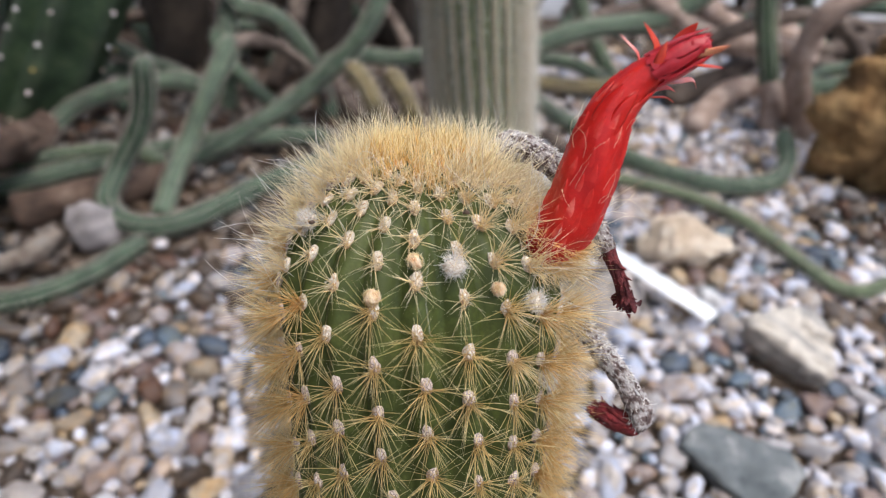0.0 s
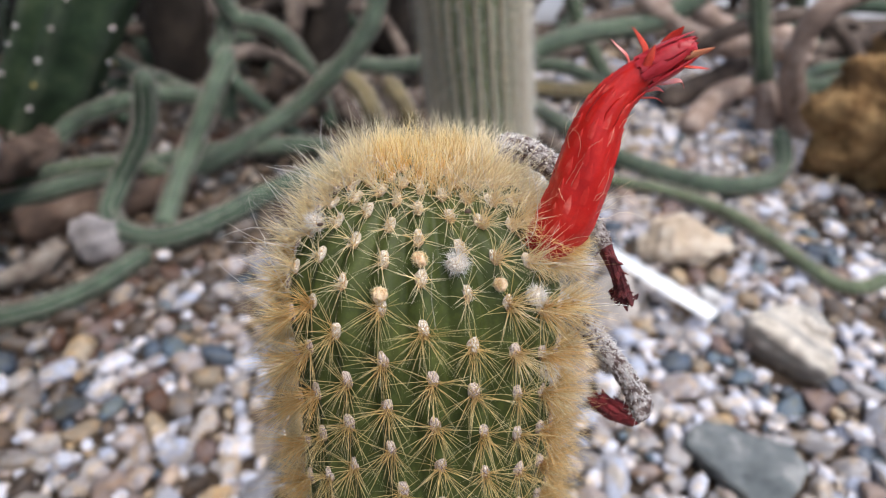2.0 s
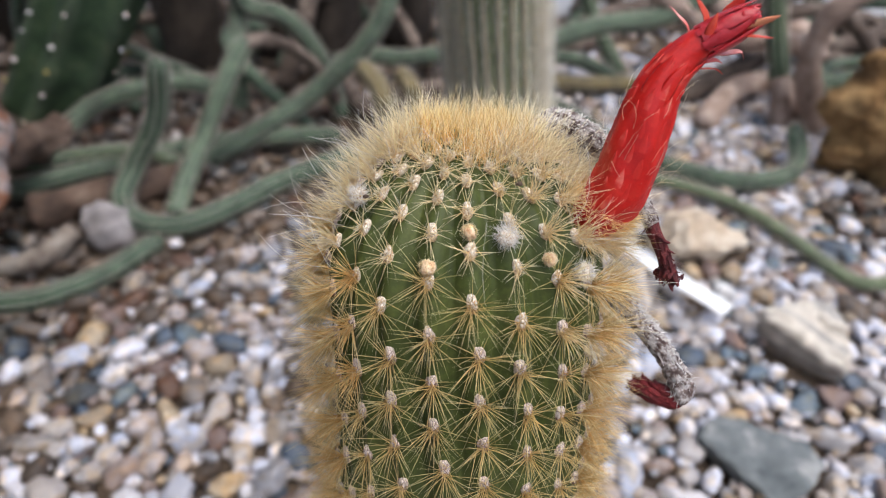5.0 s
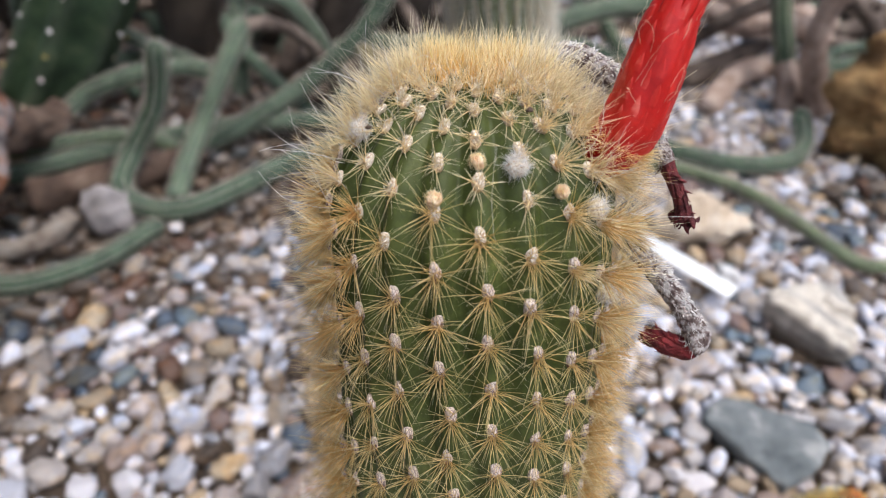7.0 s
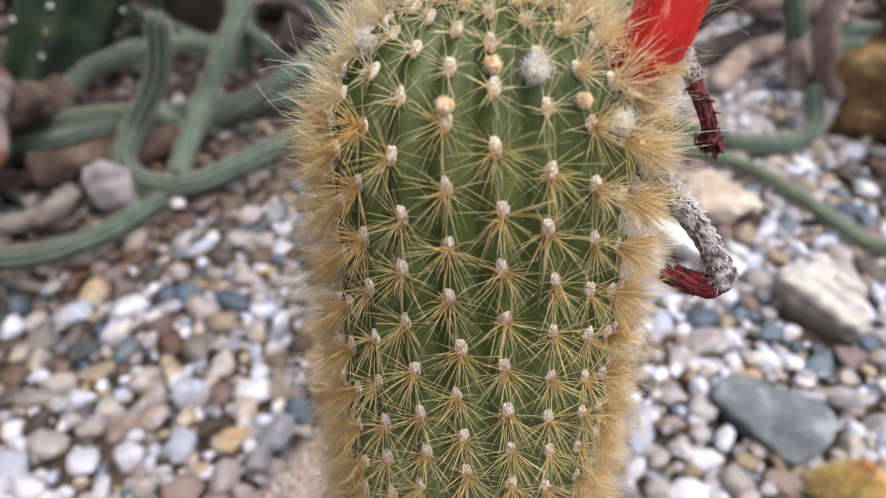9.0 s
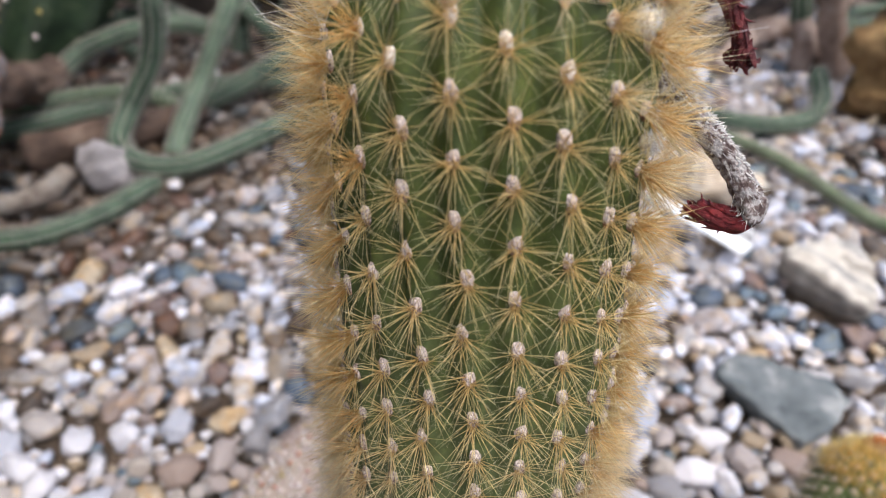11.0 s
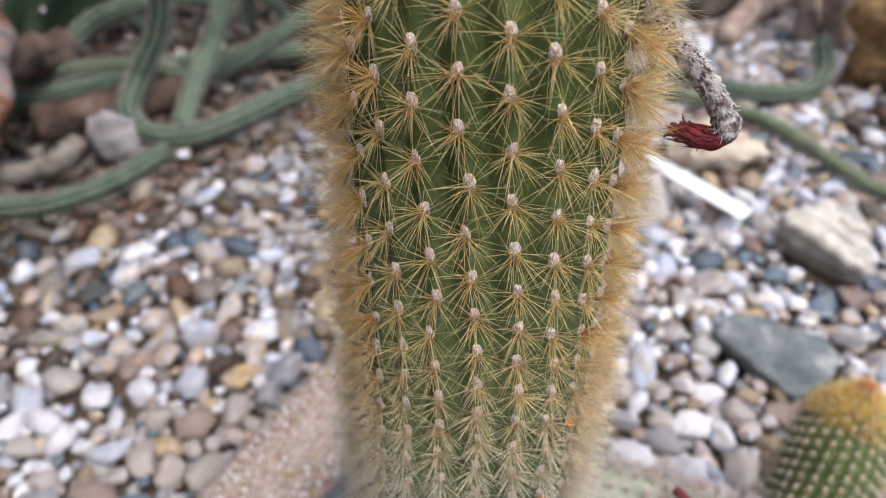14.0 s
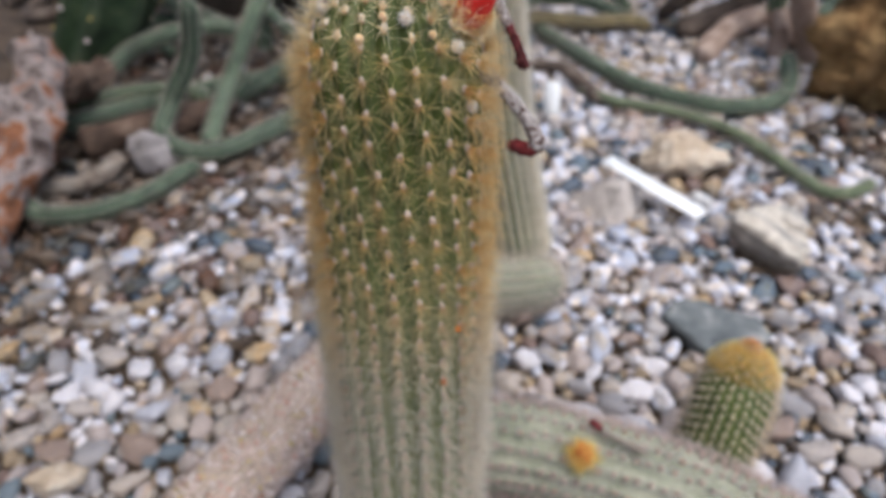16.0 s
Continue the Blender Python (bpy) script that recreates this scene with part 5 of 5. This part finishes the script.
snake([(0.12, 1.3, 0.07), (0.175, 1.3, 0.10), (0.230, 1.3, 0.130), (0.307, 1.3, 0.153), (0.419, 1.3, 0.168), (0.496, 1.3, 0.204), (0.56, 1.3, 0.25)], 0.0215, SKIN_SAGE, 46, "pale green stem arching across the back of the bed")
snake([(0.12, 1.42, 0.05), (0.202, 1.4, 0.053), (0.292, 1.4, 0.045), (0.375, 1.35, 0.018)], 0.017, SKIN_GREY, 47)
snake([(0.31, 1.52, 0.17), (0.331, 1.5, 0.119), (0.355, 1.45, 0.07), (0.393, 1.4, 0.005)], 0.018, SKIN_DARK, 48, "dark green stem leaning at the back of the bed")
snake([(0.1, 1.3, 0.045), (0.191, 1.3, 0.04), (0.277, 1.3, 0.03), (0.373, 1.3, 0.03), (0.42, 1.29, 0.02)], 0.018, SKIN_OLIVE, 49, "brownish stem lying at the back of the bed")
snake([(0.631, 1.178, 0.085), (0.628, 1.182, 0.11), (0.618, 1.2, 0.154), (0.608, 1.22, 0.211), (0.592, 1.24, 0.286), (0.575, 1.26, 0.4)], 0.0205, SKIN_DARK, 50, "slender upright dark green column cactus with a bare brown foot")
wood_stem("dry_stem", [(0.65, 1.158, -0.01), (0.647, 1.16, 0.02), (0.64, 1.168, 0.06), (0.630, 1.179, 0.1)], 0.021, 0.02, WOOD_PALE, "bare brown woody foot of a slender column cactus", "cactus stem", seed=50)
snake([(0.93, 1.8, -0.01), (0.905, 1.8, 0.06), (0.861, 1.8, 0.2), (0.83, 1.8, 0.5)], 0.026, SKIN_DARK, 51, "slender upright green column cactus at the back")
snake([(0.96, 1.7, -0.01), (0.948, 1.7, 0.06), (0.921, 1.7, 0.2), (0.9, 1.7, 0.5)], 0.026, SKIN_DARK, 52, "slender upright green column cactus at the back")
snake([(0.80, 1.25, 0.24), (0.785, 1.24, 0.30), (0.77, 1.24, 0.4)], 0.024, SKIN_DARK, 53, "slender upright green column cactus beside the brown rock")

DRY = "dry woody stems"
wood_stem("dry_stem", [(0.54, 1.5, 0.25), (0.577, 1.5, 0.183), (0.638, 1.5, 0.121), (0.700, 1.5, 0.092), (0.80, 1.5, 0.085), (0.9, 1.5, 0.05)], 0.027, 0.024, WOOD_PALE, "thick bare brown cactus stem curving at the back", "dry stem", DRY, 61)
wood_stem("dry_stem", [(0.40, 1.32, 0.22), (0.460, 1.3, 0.188), (0.527, 1.3, 0.144), (0.591, 1.3, 0.122), (0.685, 1.3, 0.12), (0.78, 1.3, 0.09)], 0.022, 0.02, WOOD_PALE, "thick bare brown cactus stem curving at the back", "dry stem", DRY, 62)
wood_stem("dry_stem", [(0.80, 1.1, 0.30), (0.75, 1.1, 0.29), (0.69, 1.1, 0.27), (0.652, 1.1, 0.237), (0.64, 1.11, 0.19), (0.648, 1.12, 0.13), (0.68, 1.13, 0.06), (0.71, 1.13, 0.0)], 0.021, 0.023, WOOD_PALE, "pale brown woody stem hooked round the big rock", "dry stem", DRY, 63)
wood_stem("dry_stem", [(0.49, 1.13, 0.01), (0.528, 1.182, 0.03), (0.599, 1.255, 0.04), (0.664, 1.27, 0.045), (0.69, 1.22, 0.035), (0.70, 1.16, 0.015)], 0.024, 0.022, WOOD_PALE, "brown woody stem looped on the gravel", "dry stem", DRY, 64)
wood_stem("dry_stem", [(0.06, 1.16, 0.012), (0.127, 1.124, 0.014), (0.207, 1.078, 0.015), (0.243, 0.99, 0.014), (0.26, 0.95, 0.008)], 0.014, 0.013, WOOD, "thin dried brown stem lying on the gravel", "dry stem", DRY, 65)
wood_stem("dry_stem", [(-0.342, 1.0, 0.205), (-0.318, 1.035, 0.209), (-0.285, 1.09, 0.182), (-0.25, 1.15, 0.12), (-0.22, 1.2, 0.02)], 0.011, 0.012, WOOD, "pale dry stem end bending over in the tangle", "dry stem", DRY, 66)
rng_w = np.random.default_rng(77)
for n in range(46):
    x0, y0 = rng_w.uniform(-1.35, 1.2), rng_w.uniform(1.22, 2.1)
    if 0.1 < x0 < 0.62 and y0 < 1.5:
        y0 += 0.45
    a, long, hgt = rng_w.uniform(-0.7, 0.7) + (0 if rng_w.random() < 0.7 else 1.4), rng_w.uniform(0.25, 0.7), rng_w.uniform(0.0, 0.2)
    d = np.array([math.cos(a), math.sin(a) * 0.5, 0.0])
    o = np.array([-d[1], d[0], 0]) * rng_w.uniform(-0.12, 0.12)
    c0 = np.array([x0, y0, 0.012])
    pts = [c0 - d * long / 2, c0 - d * long / 4 + o + np.array([0, 0, hgt * 0.8]), c0 + o * 0.5 + np.array([0, 0, hgt]), c0 + d * long / 4 - o + np.array([0, 0, hgt * 0.7]), c0 + d * long / 2]
    if n % 3 == 2:
        snake([tuple(q) for q in pts], rng_w.uniform(0.014, 0.02), SKIN_GREY, 200 + n, "grey-green stem deep in the shaded tangle", step=0.012, gap=0.014, per=3)
    else:
        wood_stem("dry_stem", [tuple(q) for q in pts], rng_w.uniform(0.012, 0.026), rng_w.uniform(0.01, 0.02), WOOD, "bare brown stem in the tangle of old growth", "dry stem", DRY, 300 + n, 10, step=0.02)

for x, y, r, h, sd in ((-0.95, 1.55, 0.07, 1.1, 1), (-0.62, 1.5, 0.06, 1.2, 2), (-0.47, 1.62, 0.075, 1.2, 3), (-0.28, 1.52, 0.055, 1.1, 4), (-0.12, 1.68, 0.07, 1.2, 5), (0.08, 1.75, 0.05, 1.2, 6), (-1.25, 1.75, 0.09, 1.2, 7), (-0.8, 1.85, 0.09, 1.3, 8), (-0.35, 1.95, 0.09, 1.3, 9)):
    wood_stem("woody_trunk", [(x, y, -0.02), (x + 0.02, y, 0.2), (x - 0.03 * (sd % 3 - 1), y + 0.03, 0.5), (x + 0.05 * (sd % 2), y + 0.02, h)], r, r * 0.7, BARK_SHADED, "thick dark brown bare trunk behind the cactus tangle, darkened for shade", "trunk", "bare trunks behind the bed", 400 + sd, 22, 0.16, 0.03)

# ---- thick column, stump and rocks ----
# unseen leaning columns, added to block sky light over the bed's left side
for x, y, r, h, sd in ((-0.70, -0.12, 0.1, 2.2, 1), (-0.74, 0.11, 0.115, 2.5, 2), (-0.80, 0.33, 0.1, 2.3, 3), (-0.9, 0.55, 0.115, 2.6, 4), (-1.0, 0.78, 0.11, 2.3, 5), (-1.1, 1.02, 0.12, 2.5, 6), (-0.66, -0.36, 0.1, 2.1, 7), (-0.95, -0.02, 0.12, 2.6, 8), (-1.02, 0.3, 0.12, 2.7, 9), (-1.2, 0.62, 0.12, 2.7, 10)):
    lean = 0.32 + 0.1 * math.sin(sd * 2.3)
    ribbed_stem("unseen_shade_column", [(x, y, -0.01), (x + 0.01, y + 0.01, 0.4), (x + 0.05, y, 0.9), (x + 0.5 * lean, y + 0.02, h * 0.7), (x + lean, y + 0.04, h)], r, 8, SKIN_DARK, WHITE_SPINES, "tall thick dark green column cactus added out of view to shade the bed", "cactus", "tall columns beside the bed", tip_len=0.1, step=0.03, depth=0.25, gap=0.05, per=5, spine=0.01, width=0.0004, seed=500 + sd, crest=0.05)
ribbed_stem("thick_column_cactus", [(-0.80, 1.16, 0.02), (-0.768, 1.16, 0.06), (-0.707, 1.17, 0.15), (-0.645, 1.18, 0.245), (-0.59, 1.2, 0.34), (-0.55, 1.22, 0.46)], 0.088, 6, SKIN_DARK, WHITE_SPINES,
            "thick dark green angular column cactus with pale areole spots leaning", "cactus", tip_len=0.06, step=0.01, depth=0.3, gap=0.055, per=9, spine=0.007, lay=0.6, width=0.0004, seed=9, foot=0.9, dot=0.0042, dot_mat=DOTS, crest=0.1, jitter=0.12)


def stump():
    root = thing("dead_stump", (-0.66, 0.56, 0.0), "weathered grey and rusty dead cactus stump with broken branches", "stump")
    for nm, pts, r0, r1, sd, mat in (("trunk", [(-0.63, 0.44, -0.03), (-0.642, 0.50, 0.004), (-0.642, 0.57, 0.045), (-0.634, 0.64, 0.084), (-0.628, 0.70, 0.115), (-0.633, 0.755, 0.146), (-0.647, 0.795, 0.168), (-0.66, 0.82, 0.182)], 0.03, 0.034, 71, WOOD_GREY),
                                     ("branch", [(-0.65, 0.72, 0.12), (-0.68, 0.70, 0.135), (-0.73, 0.67, 0.16), (-0.79, 0.64, 0.18)], 0.034, 0.026, 72, WOOD_GREY),
                                     ("branch", [(-0.665, 0.79, 0.125), (-0.66, 0.84, 0.105), (-0.665, 0.93, 0.08), (-0.70, 1.03, 0.045), (-0.75, 1.10, 0.0)], 0.024, 0.036, 73, WOOD_TAN),
                                     ("broken_spike", [(-0.665, 0.81, 0.16), (-0.667, 0.826, 0.185), (-0.668, 0.838, 0.204)], 0.02, 0.004, 76, WOOD_GREY)):
        ob = wood_stem(nm, pts, r0, r1, mat, "", "", "", sd, 26, 0.24, 0.005)
        under(ob, root)
    rng = np.random.default_rng(12)
    v, t = stone_shape(rng, ICO3, 6, 8, 0.15)
    piece("knot", build_mesh("knot", v * np.array([0.016, 0.01, 0.016]) + np.array([-0.600, 0.708, 0.124]), t, None, WOOD), root, "dark round knot")


wood_stem("fallen_log", [(-0.64, 0.80, 0.02), (-0.57, 0.84, 0.024), (-0.49, 0.88, 0.024), (-0.42, 0.95, 0.02)], 0.032, 0.022, WOOD_TAN, "tan dry log lying under the snaking stems", "log", seed=75, sides=18, step=0.006)
stump()
wood_stem("driftwood", [(-0.66, 0.66, 0.006), (-0.638, 0.672, 0.018), (-0.584, 0.678, 0.02), (-0.557, 0.705, 0.022), (-0.543, 0.745, 0.03)], 0.02, 0.013, DRIFT, "pale curled piece of driftwood lying on the gravel", "driftwood", seed=74, sides=18, step=0.005)
boulder("tufa_rock", (0.835, 0.965, 0.09), (0.18, 0.145, 0.215), (0, 0, 12), TUFA, "large rough brown tufa rock standing in the bed", 81, 12, 9.0, "rock", 0.2)
boulder("porous_stone", (-0.366, 0.183, 0.012), (0.027, 0.022, 0.022), (0, 0, 20), TAN_ROCK, "porous yellowish tan stone among the gravel", 89, 9, 12.0, "stone", 0.07)
boulder("pale_stone", (-0.507, 0.768, 0.014), (0.05, 0.036, 0.05), (10, -15, 30), MAUVE_ROCK, "pale grey angular stone under the looping stem", 82)
slab_stone("slate", [(0.24, 0.396), (0.251, 0.411), (0.266, 0.42), (0.288, 0.416), (0.318, 0.397), (0.344, 0.386), (0.351, 0.362), (0.325, 0.336), (0.292, 0.32), (0.274, 0.345), (0.259, 0.369)], -0.004, 0.019, 0.93, SLATE, "flat blue-grey slate slab lying on the gravel", 83, (0.05, 0.08))
slab_stone("layered_rock", [(0.360, 0.557), (0.372, 0.532), (0.393, 0.504), (0.410, 0.484), (0.425, 0.473), (0.438, 0.490), (0.446, 0.515), (0.452, 0.545), (0.446, 0.566), (0.420, 0.572), (0.390, 0.568)], -0.012, 0.040, 0.72, STRATA, "angular layered grey and tan rock on the gravel", 84, (0.02, 0.16), "rock", 0.0022)
boulder("tan_boulder", (0.342, 0.745, 0.006), (0.088, 0.052, 0.044), (0, 0, 5), TAN_ROCK, "rounded sandy tan boulder half buried in gravel", 85, 11, 12.0, "rock", 0.09)
cut_rock("angular_stone", (0.226, 0.628, 0.0), (0.06, 0.05, 0.062), (0, 0, 15), PALE_GREY_ROCK, "pale grey angular stone beside the white label", 86,
         ((-0.75, -0.35, 0.5, 0.5), (0.7, -0.45, 0.5, 0.5), (0.1, 0.9, 0.5, 0.52), (-0.1, -0.95, 0.35, 0.56), (0.0, 0.1, 1.0, 0.7)), 40.0)
boulder("white_stone", (0.344, 0.617, 0.012), (0.023, 0.016, 0.036), (0, -12, 35), WHITE_ROCK, "bright white angular stone under the white plant label", 87)


def plant_label(at, size, turn, label):
    bm = bmesh.new()
    bmesh.ops.create_cube(bm, size=1.0)
    for v in bm.verts:
        v.co = Vector((v.co.x * size[0], v.co.y * size[1], v.co.z * size[2]))
    tall = [e for e in bm.edges if abs(e.verts[0].co.z - e.verts[1].co.z) > size[2] * 0.5]
    bmesh.ops.bevel(bm, geom=tall, offset=min(size[0], size[1]) * 0.06, segments=4, affect="EDGES")
    bmesh.ops.bevel(bm, geom=bm.edges[:], offset=size[2] * 0.25, segments=2, affect="EDGES")
    ob = part("plant_label", bm, PLASTIC)
    ob.matrix_basis = Matrix.Translation(at) @ turn
    return tagged(ob, label, "plant label")


long_way = Vector((0.330, 0.570, 0.023)) - Vector((0.221, 0.69, 0.04))
turn = long_way.to_track_quat("X", "Z").to_matrix().to_4x4()
plant_label(Vector((0.276, 0.6295, 0.0385)), (long_way.length, 0.027, 0.0022), turn, "white plastic plant label lying across stones")
plant_label(Vector((0.165, 0.912, 0.033)), (0.027, 0.066, 0.002), pose(0, 0, 0, 66, 0, -4), "small white plastic plant label stuck upright in gravel")

# ---- gravel ----
rng_g = np.random.default_rng(101)
KEEP_OUT = [(-0.014, 0.037, 0.036), (0.302, 0.378, 0.034), (0.267, 0.388, 0.026), (0.333, 0.37, 0.026), (0.404, 0.515, 0.04), (0.352, 0.745, 0.05), (0.30, 0.745, 0.035), (0.405, 0.745, 0.035), (0.228, 0.632, 0.034), (0.82, 0.965, 0.13), (-0.497, 0.765, 0.035), (0.215, 0.185, 0.03), (0.318, 0.625, 0.02)]


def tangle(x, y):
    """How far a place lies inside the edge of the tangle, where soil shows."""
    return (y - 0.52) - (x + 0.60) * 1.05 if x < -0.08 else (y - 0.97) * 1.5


def bare(x, y):
    """Patches of bare brown soil by the foot of the big rock."""
    return ((x - 0.70) / 0.13) ** 2 + ((y - 0.80) / 0.12) ** 2 < 1 or ((x - 0.60) / 0.1) ** 2 + ((y - 0.60) / 0.035) ** 2 < 1


def bed(x, y):
    """How thickly gravel lies at a place: thin among the tangle, thick in the open bed."""
    edge = tangle(x, y)
    if bare(x, y):
        return 0.3
    if x < 0.12 and edge > 0:
        return 0.2 if edge > 0.05 else 0.4
    if x < -0.08:
        return float(np.interp(edge, [-0.14, -0.05, 0], [1.0, 0.9, 0.55]))
    return 1.0 if y < 1.2 else 0.5


def soil_shaded(x, y, rng):
    """Stones near the tangle are grimed with soil; their dark colours also paint in its shade."""
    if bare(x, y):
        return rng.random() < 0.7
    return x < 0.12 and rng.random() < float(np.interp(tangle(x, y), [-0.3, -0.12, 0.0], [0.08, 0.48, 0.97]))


def scatter(count, lo, hi, mean, spread, z0, seed):
    rng = np.random.default_rng(seed)
    size = np.sort(np.clip(mean * np.exp(rng.normal(0, spread, count)), mean * 0.5, mean * 2.1))[::-1]
    cells, out, w = {}, [], mean * 2.2
    for r in size:
        for _ in range(5):
            x, y = rng.uniform(lo[0], hi[0]), rng.uniform(lo[1], hi[1])
            if rng.random() > bed(x, y) or any((x - a) ** 2 + (y - b) ** 2 < (c + r * 0.4) ** 2 for a, b, c in KEEP_OUT):
                continue
            i, j = int(x // w), int(y // w)
            if all((x - a) ** 2 + (y - b) ** 2 > (0.8 * (r + q)) ** 2 for di in (-1, 0, 1) for dj in (-1, 0, 1) for a, b, q in cells.get((i + di, j + dj), ())):
                cells.setdefault((i, j), []).append((x, y, r))
                out.append((x, y, z0 + rng.uniform(-0.003, 0.004), r))
                break
    return out, rng


def lay_gravel():
    shapes2 = [stone_shape(rng_g, ICO3, int(rng_g.integers(8, 18)), float(rng_g.uniform(18, 110)), 0.1) for _ in range(24)]
    rng1 = np.random.default_rng(102)
    shapes1 = [stone_shape(rng1, ICO2, 9, 30.0, 0.08) for _ in range(12)]
    meshes = [build_mesh("pebble", v, t, None, PEBBLE) for v, t in shapes2]
    top, rng = scatter(11000, (-0.8, -0.05), (0.85, 1.55), 0.0094, 0.42, 0.0, 5)
    under_, rng2 = scatter(9000, (-0.75, 0.0), (0.8, 1.3), 0.0068, 0.3, -0.0045, 6)
    near = sorted([k for k in range(len(top)) if 0.17 < top[k][1] < 0.6 and -0.45 < top[k][0] < 0.5], key=lambda k: top[k][1])[:300]
    chosen, chunks, soil_shade_chunks = set(near), [], []
    soil_shade_rng = np.random.default_rng(55)
    for k, (x, y, z, r) in enumerate(top):
        m = Matrix.Rotation(rng.uniform(0, 6.283), 3, "Z") @ Matrix.Rotation(rng.normal(0, 0.25), 3, "X") @ Matrix.Rotation(rng.normal(0, 0.25), 3, "Y")
        m = np.array(m) * (np.array([rng.uniform(1.0, 1.45), rng.uniform(0.72, 1.05), rng.uniform(0.5, 0.85)]) * r)[None]
        if k in chosen:
            ob = new("pebble", meshes[k % 24])
            ob.matrix_basis = Matrix([[*m[i], (x, y, z)[i]] for i in range(3)] + [[0, 0, 0, 1]])
            under(ob, ground)
        else:
            v, t = shapes2[k % 24] if y < 0.5 else shapes1[k % 12]
            (soil_shade_chunks if soil_shaded(x, y, soil_shade_rng) else chunks).append((v @ m.T + np.array([x, y, z]), t, None, None))
    for k, (x, y, z, r) in enumerate(under_):
        m = np.array(Matrix.Rotation(rng2.uniform(0, 6.283), 3, "Z")) * (np.array([1.2, 0.9, 0.7]) * r)[None]
        v, t = shapes1[k % 12]
        (soil_shade_chunks if soil_shaded(x, y, soil_shade_rng) else chunks).append((v @ m.T + np.array([x, y, z]), t, None, None))
    wide = np.random.default_rng(64)
    for k in range(5200):
        x, y = wide.uniform(-1.5, 1.7), wide.uniform(-1.1, 1.75)
        if -0.79 < x < 0.84 and -0.04 < y < 1.5:
            continue
        away = max(abs(x - 0.1) - 0.8, (0.3 - y) - 0.45, y - 1.45, 0.0)
        if wide.random() < away / 0.75 or (x < 0.12 and tangle(x, y) > 0) or (x - 0.82) ** 2 + (y - 0.965) ** 2 < 0.03:
            continue
        rr = 0.0105 * math.exp(wide.normal(0, 0.4))
        m = np.array(Matrix.Rotation(wide.uniform(0, 6.283), 3, "Z")) * (np.array([1.25, 0.9, 0.65]) * rr)[None]
        v, t = shapes1[k % 12]
        chunks.append((v @ m.T + np.array([x, y, wide.uniform(-0.004, 0.002)]), t, None, None))
    c = merged(chunks)
    tagged(new("gravel", build_mesh("gravel", c[0], c[1], None, GRAVEL)), "mixed white, tan, grey and slate river gravel covering the bed", "gravel", kind="stuff")

    c = merged(soil_shade_chunks)
    tagged(new("soiled_gravel", build_mesh("soiled_gravel", c[0], c[1], None, GRAVEL_SOIL_SHADE)), "brown soil-stained gravel, darkened for shade, thinning out under the snaking stems", "gravel", kind="stuff")


lay_gravel()
